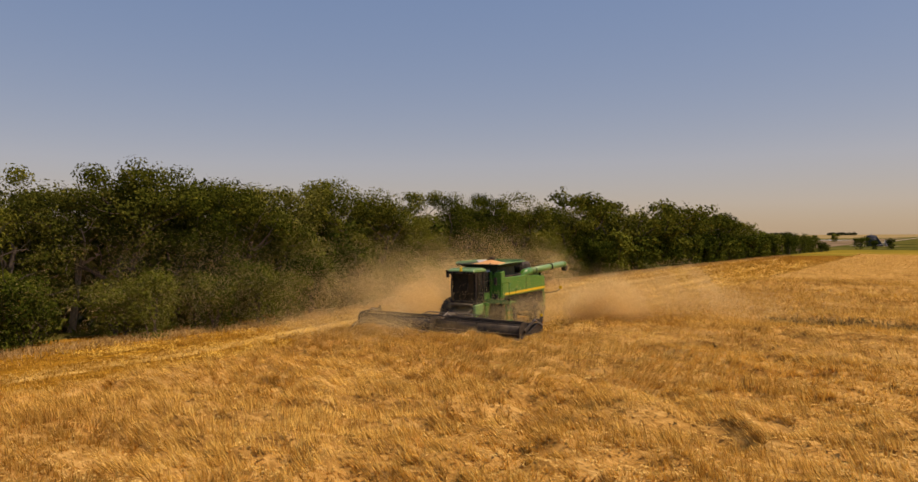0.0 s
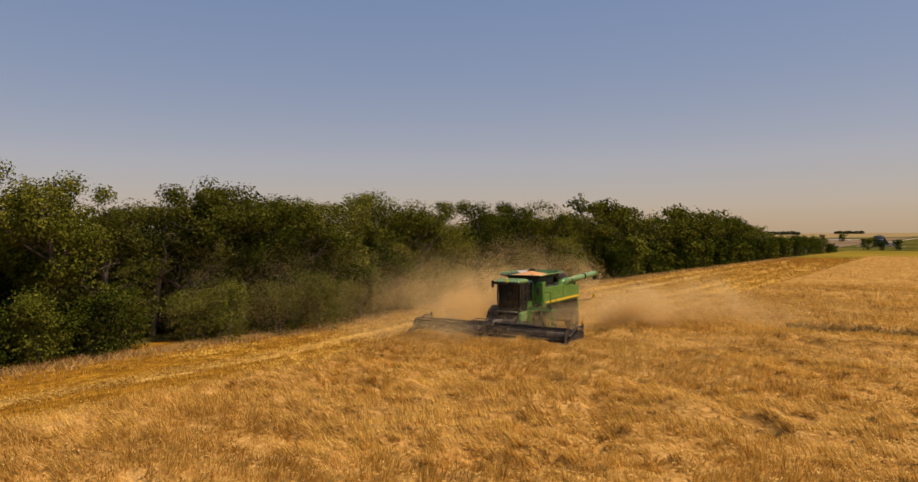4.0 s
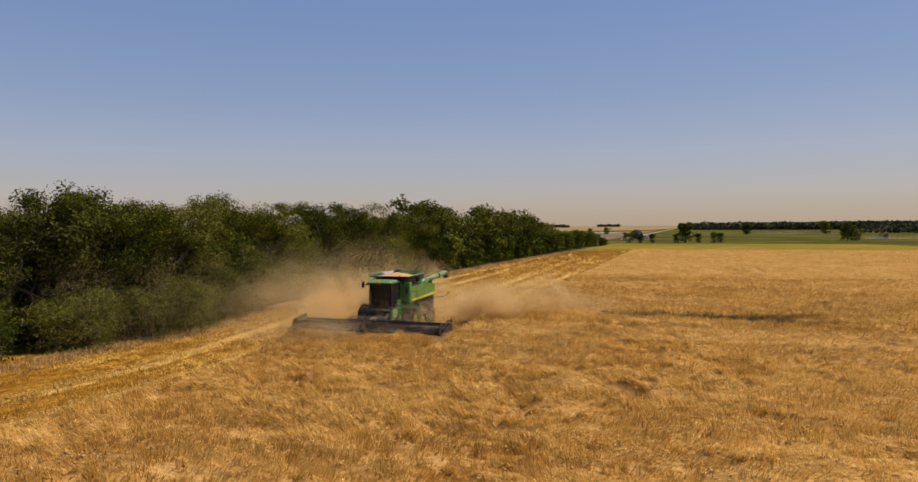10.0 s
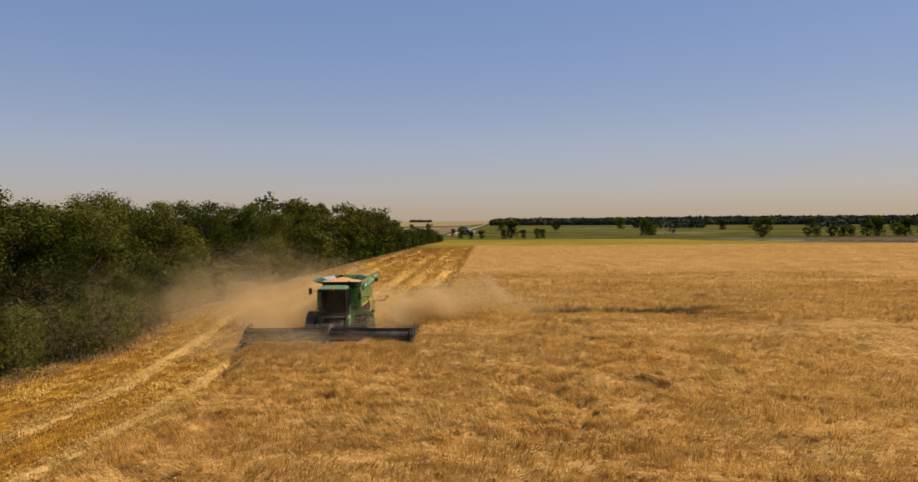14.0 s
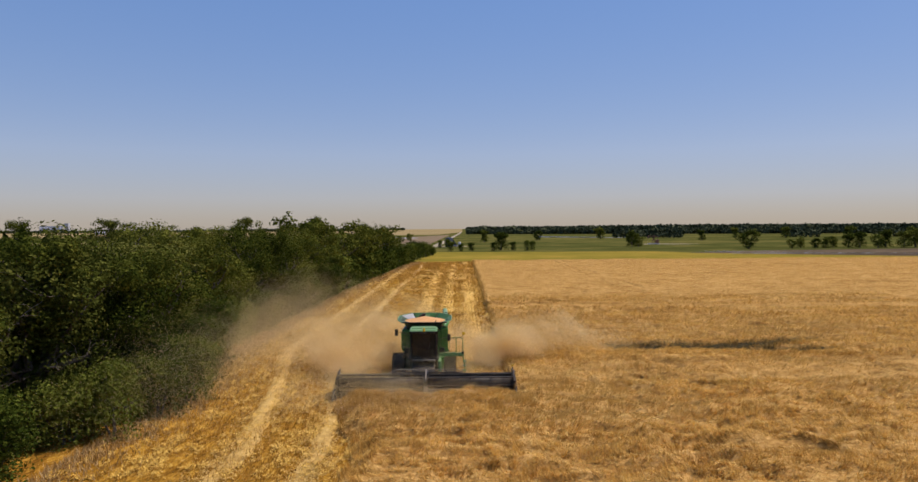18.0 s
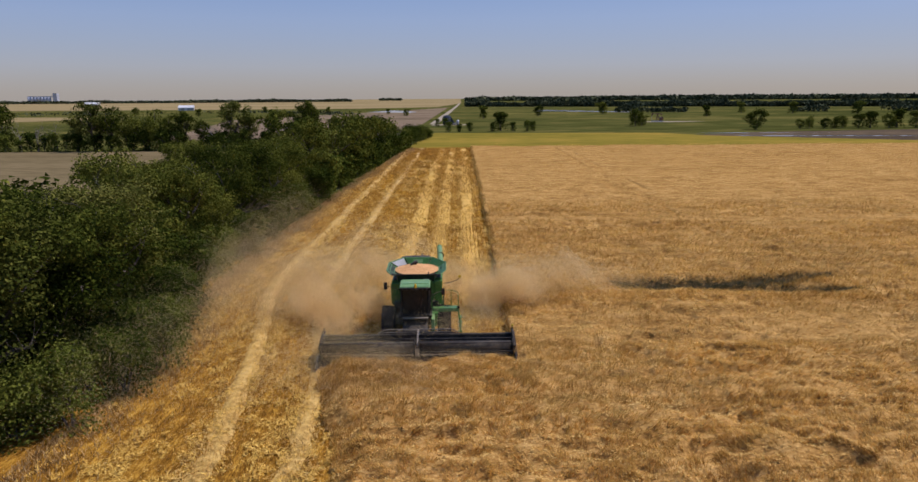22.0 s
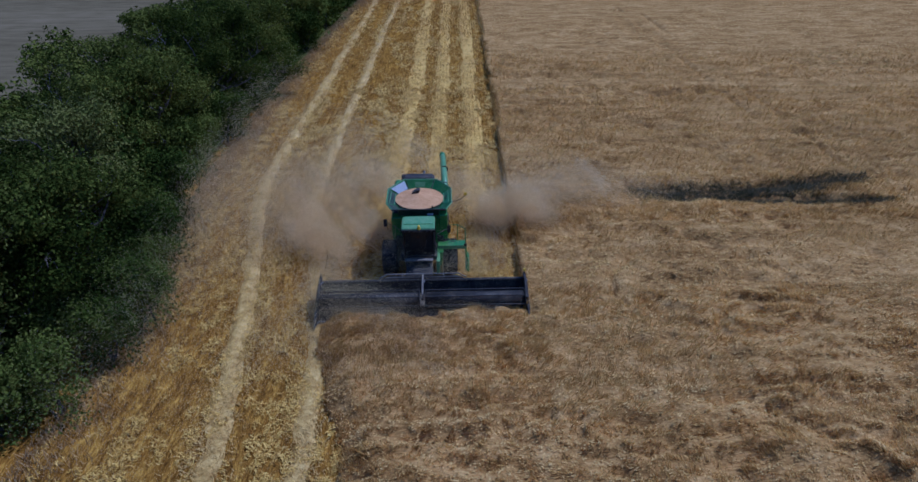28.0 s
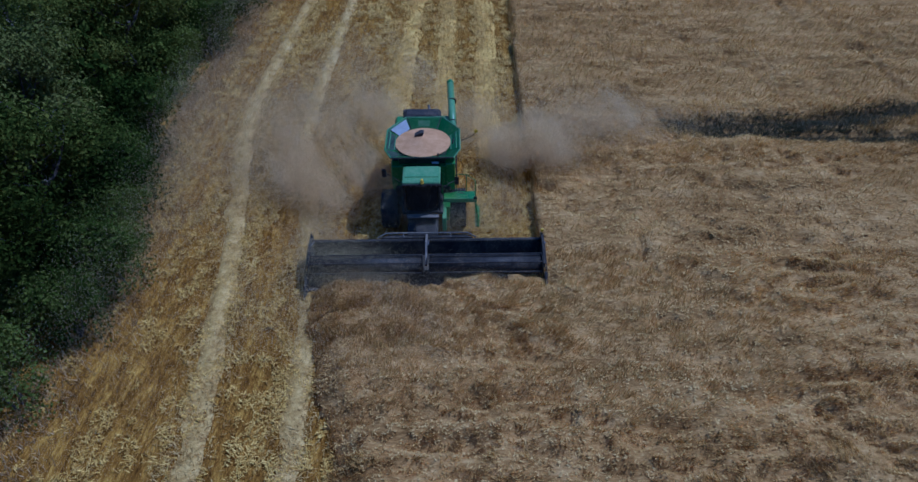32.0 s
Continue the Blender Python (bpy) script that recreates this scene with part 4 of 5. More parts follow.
    # mirrors
    for x, y, z in ((-1.80, 2.75, 3.38), (1.62, 2.55, 3.05)):
        mir = part("mirror", box(x - 0.10, x + 0.10, y - 0.035, y + 0.035, z - 0.24, z + 0.20, 0.03), M_BLACK, root, "tall black wing mirror")
        s = 1 if x > 0 else -1
        part("mirror_arm", pipe([(s * 0.95, 2.0, z - 0.1), (s * 1.3, 2.3, z + 0.02), (x, y, z)], 0.018, 6), M_BLACK, mir)
    # walkway and ladder on the far-turned side
    part("walkway", box(0.98, 2.55, 2.55, 3.30, 1.84, 1.92, 0.015), M_GREEN, root, "green access walkway")
    part("walkway_edge", box(0.98, 2.58, 2.50, 2.56, 1.80, 2.02, 0.01), M_GREEN_SUNLIT, root)
    part("step_bracket", slab([(1.02, 1.0), (1.02, 1.84), (1.30, 1.84), (1.22, 1.0)], "y", 2.1, 2.5, 0.02), M_GREEN, root)
    ladder = new("ladder")
    ladder.parent = root
    for y in (2.15, 2.62):
        part("ladder_rail", pipe([(2.50, y, 1.95), (2.62, y - 0.05, 1.3), (2.66, y - 0.1, 0.62)], 0.03, 6), M_GREEN, ladder)
    for k, z in enumerate((0.66, 0.94, 1.22, 1.50)):
        part("step", box(2.50, 2.72, 2.1, 2.62, z - 0.02, z + 0.02, 0.008), M_GREEN, ladder)
    rail = new("handrail")
    rail.parent = root
    bm = pipe([(2.52, 2.55, 1.9), (2.52, 2.55, 2.75), (2.50, 2.75, 2.92), (2.1, 3.2, 2.94), (1.65, 3.3, 2.9), (1.62, 3.3, 1.92)], 0.022, 6)
    pipe([(2.52, 3.28, 1.9), (2.52, 3.28, 2.6), (2.52, 2.58, 2.6)], 0.02, 6, bm)
    part("rail_loop", bm, M_GREEN, rail)
    part("rail_post", pipe([(2.1, 3.28, 1.9), (2.1, 3.22, 2.93)], 0.02, 6), M_GREEN, rail)
    part("side_lamp", box(2.44, 2.60, 2.48, 2.56, 1.98, 2.12, 0.015), M_BLACK, root)
    # grain tank
    tank = new("grain_tank")
    tank.parent = root
    low, top = octagon(1.12, 1.22, 0.72, 3.52, 3.95, 5.40, 6.15), octagon(1.48, 1.80, 0.95, 3.15, 3.75, 5.62, 6.85)
    zl, zt = [3.78] * 8, [3.93, 3.93, 4.03, 4.07, 4.10, 4.10, 4.07, 4.03]
    for i in range(8):
        j = (i + 1) % 8
        bm = bmesh.new()
        c = Vector((0, 5.1, 0))
        outer = [Vector((*low[i], zl[i])), Vector((*low[j], zl[j])), Vector((*top[j], zt[j])), Vector((*top[i], zt[i]))]
        inner = [p + (c - Vector((p.x, p.y, 0))).normalized() * 0.05 for p in outer]
        vo, vi = [bm.verts.new(p) for p in outer], [bm.verts.new(p) for p in inner]
        bm.faces.new(vo), bm.faces.new(vi[::-1])
        for a in range(4):
            b = (a + 1) % 4
            bm.faces.new((vo[a], vi[a], vi[b], vo[b]))
        bmesh.ops.recalc_face_normals(bm, faces=bm.faces)
        panel = part("tank_panel", bm, M_TANK_OUTSIDE, tank, "flared tank extension panel, shade painted on the outside")
        bm = bmesh.new()
        lift = (c - Vector((inner[0].x, inner[0].y, 0))).normalized() * 0.004
        face = bm.faces.new([bm.verts.new(p + lift) for p in inner])
        bmesh.ops.solidify(bm, geom=[face], thickness=0.004)
        part("liner", bm, M_GREEN, panel, "bright green inner face of the panel")
        bm = pipe([outer[3], outer[2]], 0.035, 6)
        part("rim_edge", bm, M_BLACK if i == 0 else M_GREEN_SUNLIT, panel)
        if i == 5:
            # White plate added as the sun's glint on this green panel.
            quad = [inner[0].lerp(inner[1], u).lerp(inner[3].lerp(inner[2], u), v) + (c - Vector((inner[0].x, inner[0].y, 0))).normalized() * 0.06 + Vector((0, 0, 0.03)) for u, v in ((0.06, 0.12), (0.94, 0.12), (0.94, 0.94), (0.06, 0.94))]
            bm = bmesh.new()
            bm.faces.new([bm.verts.new(p) for p in quad])
            bmesh.ops.solidify(bm, geom=list(bm.faces), thickness=0.012)
            part("bright_plate", bm, M_WHITE, panel, "white plate painted in for the sun glint")
        off = (c - Vector(((inner[0].x + inner[1].x) / 2, (inner[0].y + inner[1].y) / 2, 0))).normalized() * 0.02
        if i in (2, 6):
            for t in (0.35, 0.8):
                p, q = inner[0].lerp(inner[3], t) + off, inner[1].lerp(inner[2], t) + off
                part("panel_rib", pipe([p.lerp(q, 0.06), p.lerp(q, 0.94)], 0.024, 5), M_GREEN_SUNLIT, panel)
            p, q = inner[0].lerp(inner[3], 0.4) + off, inner[1].lerp(inner[2], 0.75) + off
            part("brace", pipe([p.lerp(q, 0.35), p.lerp(q, 0.6)], 0.03, 5), M_BLACK, panel)
        if i == 4:
            quad = [inner[0].lerp(inner[1], u).lerp(inner[3].lerp(inner[2], u), v) + off for u, v in ((0.32, 0.3), (0.68, 0.3), (0.68, 0.8), (0.32, 0.8))]
            bm = bmesh.new()
            bm.faces.new([bm.verts.new(p) for p in quad])
            bmesh.ops.solidify(bm, geom=list(bm.faces), thickness=0.03)
            part("hatch", bm, M_GREEN_SUNLIT, panel, "raised green hatch")
            for t in (0.04, 0.96):
                p, q = inner[0].lerp(inner[1], t) + off, inner[3].lerp(inner[2], t) + off
                part("panel_rib", pipe([p, q], 0.024, 5), M_BLACK, panel)
    part("tank_floor", slab(low, "z", 3.3, 3.78, 0.02), M_TANK_OUTSIDE, tank)
    # grain heap
    bm = bmesh.new()
    rings = []
    for k in range(9):
        t = k / 8
        ring = []
        for a in np.linspace(0, 2 * math.pi, 40, endpoint=False):
            rx, ry = 1.36 * t, 1.40 * t
            x, y = rx * math.cos(a), 4.72 + ry * math.sin(a) * (1.0 if math.sin(a) < 0 else 1.02)
            z = 3.87 + 0.30 * (1 - t) ** 1.15 + 0.025 * noise.noise((x * 2, y * 2, 1))
            ring.append(bm.verts.new((x, y, z)))
            if k == 0:
                break
        rings.append(ring)
    for a in range(40):
        bm.faces.new((rings[0][0], rings[1][a], rings[1][(a + 1) % 40]))
    for r0, r1 in zip(rings[1:], rings[2:]):
        for a in range(40):
            bm.faces.new((r0[a], r1[a], r1[(a + 1) % 40], r0[(a + 1) % 40]))
    part("grain", bm, M_GRAIN, tank, "heaped red-brown grain", True)
    part("fill_spout", slab([(-0.40, 3.95), (-0.04, 4.10), (0.06, 4.30), (-0.12, 4.32), (-0.42, 4.12)], "y", 4.85, 5.18, 0.02), M_BLACK, tank, "dark tilted filling spout")
    part("level_sensor", pipe([(0.75, 3.42, 3.7), (0.75, 3.40, 4.02)], 0.04, 6), M_BLACK, tank)
    part("number_plate", box(0.45, 0.78, 3.30, 3.32, 3.50, 3.62, 0.004), M_WHITE, root, "small blank white plate")
    part("under_tank", slab(octagon(1.35, 1.45, 1.1, 3.72, 4.0, 5.6, 6.6), "z", 2.9, 3.31, 0.02), M_BLACK, root)
    # unloading auger folded back
    auger = new("unloading_auger")
    auger.parent = root
    part("elbow", pipe([(1.15, 6.1, 2.7), (1.20, 6.15, 3.05), (1.34, 6.4, 3.32), (1.46, 6.9, 3.42)], [0.23, 0.24, 0.25, 0.23], 16), M_GREEN, auger, "green auger elbow", True)
    part("tube", pipe([(1.46, 6.8, 3.42), (1.42, 8.8, 3.52), (1.34, 11.6, 3.66)], [0.20, 0.20, 0.195], 18), M_GREEN_SUNLIT, auger, "long green unloading tube", True)
    for y, z in ((7.4, 3.45), (9.6, 3.565)):
        part("tube_ring", pipe([(1.44, y, z), (1.44, y + 0.07, z + 0.004)], 0.225, 18), M_BLACK, auger)
    part("tube_end", pipe([(1.34, 11.55, 3.66), (1.33, 11.85, 3.66), (1.33, 12.02, 3.58)], [0.20, 0.20, 0.17], 16), M_GREEN, auger, "", True)
    part("spout_boot", slab([(11.82, 3.2), (11.80, 3.52), (12.14, 3.60), (12.18, 3.28)], "x", 1.16, 1.50, 0.03), M_BLACK, auger, "black rubber discharge boot")
    part("auger_rest", pipe([(1.35, 8.3, 2.9), (1.40, 8.3, 3.28)], 0.05, 8), M_BLACK, auger)
    # clearance lamp on its arm
    lamp = part("lamp_arm", pipe([(1.5, 7.9, 2.05), (2.1, 8.2, 2.02), (2.55, 8.4, 2.12), (2.72, 8.5, 2.30)], 0.022, 6), M_BLACK, root)
    part("clearance_lamp", box(2.62, 2.82, 8.42, 8.54, 2.26, 2.46, 0.04), M_AMBER, lamp, "amber clearance lamp")
    return root


harvester = make_harvester("green combine harvester with a heaped grain tank, cutting grain")
harvester.matrix_basis = pose(-0.2, 0, 0, 0, 0, 1.2)
second = copy_thing(harvester, pose(24.8, -29.0, 0, 0, 0, -60))
tagged(second, "second green combine harvester with grain in its open tank")

# ---- trees ----


def tree_mesh(seed, height, spread, leaves, leaf_size, stems=2, bare=0.0, low=0.25, wood_levels=3):
    """Trunk with limbs, and the crown of leaves about the limb ends."""
    g = np.random.default_rng(seed)
    bm = bmesh.new()
    ends = []

    def grow(p, d, length, r, level):
        pts, rad, q = [p], [r], p.copy()
        n = 4 if level < 2 else 3
        for k in range(n):
            d = (d + Vector(g.normal(0, 0.16 + 0.06 * level, 3)) + Vector((0, 0, 0.10))).normalized()
            q = q + d * (length / n)
            pts.append(q.copy())
            rad.append(r * (1 - 0.65 * (k + 1) / n))
        if level < wood_levels:
            pipe(pts, rad, (6, 4, 3, 3)[level], bm)
        if level >= 1:
            ends.append((pts[-1], level)), ends.append((pts[-2], level))
        if level < 3:
            for k in range((4, 4, 3)[level] + int(g.integers(0, 2))):
                t = g.uniform(0.35, 1.0)
                i = min(int(t * n), n - 1)
                at = pts[i].lerp(pts[i + 1], t * n - i)
                side = Vector((*g.normal(0, 1, 2), 0)).normalized()
                grow(at, (side * g.uniform(0.6, 1.1) + d * 0.7 + Vector((0, 0, g.uniform(-0.15, 0.4)))).normalized(), length * g.uniform(0.42, 0.66), rad[i] * 0.55, level + 1)

    for s in range(stems):
        lean = Vector((*g.normal(0, 0.22, 2), 1)).normalized()
        grow(Vector((*g.normal(0, 0.25 * (stems > 1), 2), -0.1)), lean, height * g.uniform(0.55, 0.72), 0.035 * height * g.uniform(0.6, 0.85), 0)
    wood = bpy.data.meshes.new("trunk")
    bm.to_mesh(wood)
    bm.free()
    co = np.empty(len(wood.vertices) * 3, np.float32)
    wood.vertices.foreach_get("co", co)
    co = co.reshape(-1, 3)
    top = co[:, 2].max() + 0.4
    k = height / top
    scale = np.array([spread, spread, k])
    wood.vertices.foreach_set("co", (co * scale).ravel().astype(np.float32))
    if leaves == 0:
        return wood, None
    cl = np.array([tuple(e) for e, lv in ends]) * scale
    cl = cl[cl[:, 2] > low * height]
    cl[:, 2] = np.where(cl[:, 2] > 0.9 * height, 0.9 * height + 0.5 * (cl[:, 2] - 0.9 * height), cl[:, 2])
    # low clumps fill the skirt of the tree
    m = len(cl) // 3
    a, rr = g.uniform(0, 6.28, m), g.uniform(0.4, 1.25, m) * spread * 1.6
    cl = np.concatenate([cl, np.stack([rr * np.cos(a), rr * np.sin(a), g.uniform(low, 0.62, m) * height], 1)])
    if bare:
        cl = cl[g.random(len(cl)) > bare]
    cl = cl[g.random(len(cl)) < 0.34]
    size = g.uniform(0.55, 1.25, len(cl)) * (1.0 if height > 5 else 0.8)
    pick = g.choice(len(cl), leaves, p=size**2 / (size**2).sum())
    d = g.normal(size=(leaves, 3))
    d /= np.linalg.norm(d, axis=1)[:, None]
    rad = size[pick] * g.random(leaves) ** 0.36
    c = cl[pick] + d * rad[:, None] * np.array([1, 1, 0.75])
    c[:, 2] = np.maximum(c[:, 2], 0.15)
    nrm = d * 1.1 + g.normal(0, 0.5, (leaves, 3)) + np.array([0, 0, 0.35])
    nrm /= np.linalg.norm(nrm, axis=1)[:, None]
    u = np.cross(nrm, g.normal(size=(leaves, 3)))
    u /= np.linalg.norm(u, axis=1)[:, None]
    w = np.cross(nrm, u)
    s = (leaf_size * g.uniform(0.6, 1.35, leaves))[:, None]
    v = np.stack([c - u * s * 0.55, c + w * s * 0.34 + nrm * s * 0.08, c + u * s * 0.6, c - w * s * 0.34 + nrm * s * 0.08], 1).reshape(-1, 3)
    if leaf_size > 0.3:
        v = np.stack([c - u * s * 0.5 - w * s * 0.36, c + w * s * 0.42, c + u * s * 0.5 - w * s * 0.30], 1).reshape(-1, 3)
        return wood, (v, np.arange(3 * leaves).reshape(-1, 3))
    return wood, (v, np.arange(4 * leaves).reshape(-1, 4))


def tree_model(name, seed, height, spread, leaves, leaf_size, mat, label, category, stems=2, bare=0.0, low=0.25, wood_mat=None, wood_levels=3):
    wood, crown = tree_mesh(seed, height, spread, leaves, leaf_size, stems, bare, low, wood_levels)
    wood.materials.append(wood_mat or M_BARK)
    root = thing(name, label, category, "trees of the shelterbelt" if category == "tree" else "shrubs of the shelterbelt")
    part("trunk", wood, None, root)
    if crown:
        part("crown", mesh_from("crown", *crown, mat), None, root)
    return root


def place(model, x, y, turn, k, kz=None):
    ob = copy_thing(model, pose(0, 0, 0))
    ob.matrix_basis = pose(x, y, 0, 0, 0, turn) @ Matrix.Diagonal((k, k, kz or k, 1))
    return ob


g = np.random.default_rng(33)
KINDS = (M_LEAF, M_LEAF, M_LEAF_PALE)
SAYS = ("dark green broadleaf tree with a ragged crown", "dark green bushy tree with a dense crown", "paler green open-crowned tree")
TALL = [tree_model("tree", 300 + i, 10.0, 1.0, 20000, 0.155, KINDS[i % 3], SAYS[i % 3], "tree", 2 + i % 2, (0.0, 0.0, 0.15)[i % 3], 0.20) for i in range(6)]
FAR = [tree_model("tree", 300 + i, 10.0, 1.0, 3400, 0.40, KINDS[i % 3], SAYS[i % 3], "tree", 2 + i % 2, (0.0, 0.0, 0.15)[i % 3], 0.10, None, 2) for i in range(6)]
LOW_FAR = [tree_model("shrub", 400 + i, 4.0, 0.75, 900, 0.42, M_SHRUB, "leafy green shrub at the foot of the trees", "shrub", 4, 0.0, 0.04, None, 1) for i in range(4)]
LOW = [tree_model("shrub", 400 + i, 4.0, 0.75, 7500, 0.145, M_SHRUB, "leafy green shrub at the foot of the trees", "shrub", 4, 0.0, 0.04, None, 2) for i in range(4)]
ROUND = [tree_model("tree", 450 + i, 5.0, 0.95, 2600, 0.36, KINDS[i % 2], "round-crowned dark tree standing in the pasture", "tree", 3, 0.0, 0.10, None, 1) for i in range(3)]
OPEN = [tree_model("tree", 520 + i, 11.0, 1.15, 9000, 0.165, M_LEAF, "tall tree with an open crown and bare lower limbs", "tree", 1 + i % 2, 0.42, 0.52, None, 4) for i in range(3)]
DEAD = [tree_model("dead_tree", 500 + i, 9.0, 0.8, 0, 0, None, "leafless grey dead tree with bare branches", "tree", 1 + i % 2, wood_mat=M_DEADWOOD, wood_levels=4) for i in range(2)]
# the tall trees of the row, with the heights of their tops
ROW = [(-33, 10.0, 1), (-27, 9.4, 0), (-22, 8.6, 3), (-17, 9.4, 4), (-12.2, 8.8, 2), (-7.4, 10.4, 5), (-3.6, 9.2, 1), (1.2, 10.3, 0), (6.0, 9.6, 2), (11.4, 9.8, 3), (14.8, 8.2, 4), (18.5, 10.9, 0),
       (23, 8.6, 1), (28.2, 10.3, 3), (33, 10.0, 4), (39.3, 9.8, 0), (45.5, 8.0, 1), (53, 8.6, 3), (59, 8.4, 4), (64.5, 10.6, 0), (71, 10.2, 2), (77.6, 9.0, 1), (86, 10.3, 3), (92, 7.8, 4), (98, 8.6, 0),
       (107, 10.4, 1), (113, 8.0, 3), (121, 8.6, 4), (127, 10.0, 0), (134, 8.4, 3), (141, 7.2, 1), (148, 6.4, 4), (155, 5.6, 0)]
for y, h in ((-19.5, 11.6), (-14.6, 11.0), (-7.9, 10.4), (0.4, 10.3), (10.6, 11.2), (26.5, 11.0), (40.5, 10.8), (54.5, 11.2)):
    place(OPEN[int(g.integers(0, 3))], float(hedge_edge(y)) - 4.6 + g.uniform(-0.6, 0.6), y, g.uniform(0, 360), h / 11, h / 11)
for y, h, i in ROW:
    e = float(hedge_edge(y))
    h *= 1.07 if 36 < y < 125 else 1.0
    place((TALL if y < 62 else FAR)[i], e - 3.6 + g.uniform(-0.9, 0.9), y, g.uniform(0, 360), h / 10 * g.uniform(0.95, 1.15), h / 10)
for y in np.arange(-36, 158, 8.5):
    y = y + g.uniform(-2.5, 2.5)
    e = float(hedge_edge(y))
    k = g.uniform(0.62, 0.9)
    place((TALL if y < 20 else FAR)[int(g.integers(0, 6))], e - 7.6 + g.uniform(-1, 1), y, g.uniform(0, 360), k * 1.15, k)
for y in np.arange(-30, 150, 6.5):
    y = y + g.uniform(-2, 2)
    k = g.uniform(0.64, 0.96) if -14 < y < 70 else g.uniform(0.62, 0.86)
    place(FAR[int(g.integers(0, 6))], float(hedge_edge(y)) - 11 + g.uniform(-1, 1), y, g.uniform(0, 360), k * 1.1, k)
for y in np.arange(-38, 160, 2.8):
    y = y + g.uniform(-1.2, 1.2)
    e = float(hedge_edge(y))
    k = g.uniform(0.7, 1.25)
    place((LOW if y < 60 else LOW_FAR)[int(g.integers(0, 4))], e - 0.7 + g.uniform(-0.6, 0.5), y, g.uniform(0, 360), k, k * g.uniform(0.8, 1.15))
    place(LOW_FAR[int(g.integers(0, 4))], e - 5.5 + g.uniform(-1.2, 1.2), y + 1.6, g.uniform(0, 360), k * 1.2)
    place(LOW_FAR[int(g.integers(0, 4))], e - 9.5 + g.uniform(-1.2, 1.2), y, g.uniform(0, 360), k * 1.1)
for x, y, k in ((-12.5, 172, 1.2), (-14, 178, 1.5), (-12, 186, 1.35), (-10.5, 194, 1.25), (-12.5, 200, 1.1), (-9, 204, 0.8), (-8.5, 212, 0.6), (-15.0, -8.2, 0.9), (-14.4, -4.6, 0.85), (-13.9, -1.6, 0.95), (-14.6, 1.2, 0.8), (-16.4, 5.0, 1.0), (-17.2, 9.0, 1.0)):
    place(LOW[int(g.integers(0, 4))], x, y, g.uniform(0, 360), k, k)
for x, y, h in ((-20.8, -10.0, 1.14), (-20.3, -1.3, 1.14), (-21.0, 8.9, 1.12), (-22.2, 30, 1.12), (-26.5, 9.5, 1.1), (-21.5, 49, 1.1), (-20, 96, 1.05), (-17.5, 109, 0.98), (-16.5, 137, 0.95), (-18.5, 80, 1.12)):
    place(DEAD[int(g.integers(0, 2))], x, y, g.uniform(0, 360), h)
# the second row across the fallow field
for x in np.arange(-152, -24, 5.0):
    k = g.uniform(0.72, 1.22)
    if g.random() < 0.2:
        place(DEAD[int(g.integers(0, 2))], x, 156 + g.uniform(-1, 1), g.uniform(0, 360), 1.05)
    else:
        place(FAR[int(g.integers(0, 6))], x + g.uniform(-1, 1), 158 + g.uniform(-2, 2), g.uniform(0, 360), k, k * g.uniform(0.85, 1.15))
for x in np.arange(-154, -24, 3.2):
    place(LOW_FAR[int(g.integers(0, 4))], x, 155.5 + g.uniform(-1, 1), g.uniform(0, 360), g.uniform(0.55, 1.3))
# trees in the pasture
for x, y, k in ((19.5, 256, 1.7), (86.5, 293, 1.6), (90, 294, 1.2), (127, 252, 1.7), (18, 420, 1.8), (118, 520, 2.0), (230, 520, 1.9), (300, 480, 2.0), (262, 500, 1.9), (60, 470, 1.5), (170, 430, 1.6), (-40, 500, 1.2), (-160, 480, 1.2), (-210, 520, 1.3), (-120, 600, 1.2), (-280, 560, 1.4), (-330, 470, 1.2), (148, 257, 0.8), (153, 259, 1.0), (158, 256, 0.9), (163, 258, 1.1), (168, 260, 1.0), (173, 257, 1.3), (179, 259, 1.5), (186, 257, 1.2), (191, 260, 1.7), (198, 258, 1.6), (205, 261, 1.8), (213, 259, 1.7), (-60, 560, 1.0), (-190, 640, 1.3), (-420, 600, 1.4), (-250, 690, 1.2)):
    place(ROUND[int(g.integers(0, 3))], x, y, g.uniform(0, 360), k * 0.85, k * 0.8)
for x, y, k in ((-2.5, 248, 0.9), (2, 246, 0.7), (6.5, 252, 0.8), (16, 250, 0.8), (24.5, 249, 0.85), (30.5, 250, 0.95), (33, 252, 0.9), (-5, 303, 0.9), (-9, 304, 0.8)):
    place(LOW_FAR[int(g.integers(0, 4))], x, y, g.uniform(0, 360), k)
for m in OPEN + TALL + ROUND + FAR + LOW + LOW_FAR + DEAD:
    for o in (*m.children_recursive, m):
        bpy.data.objects.remove(o)


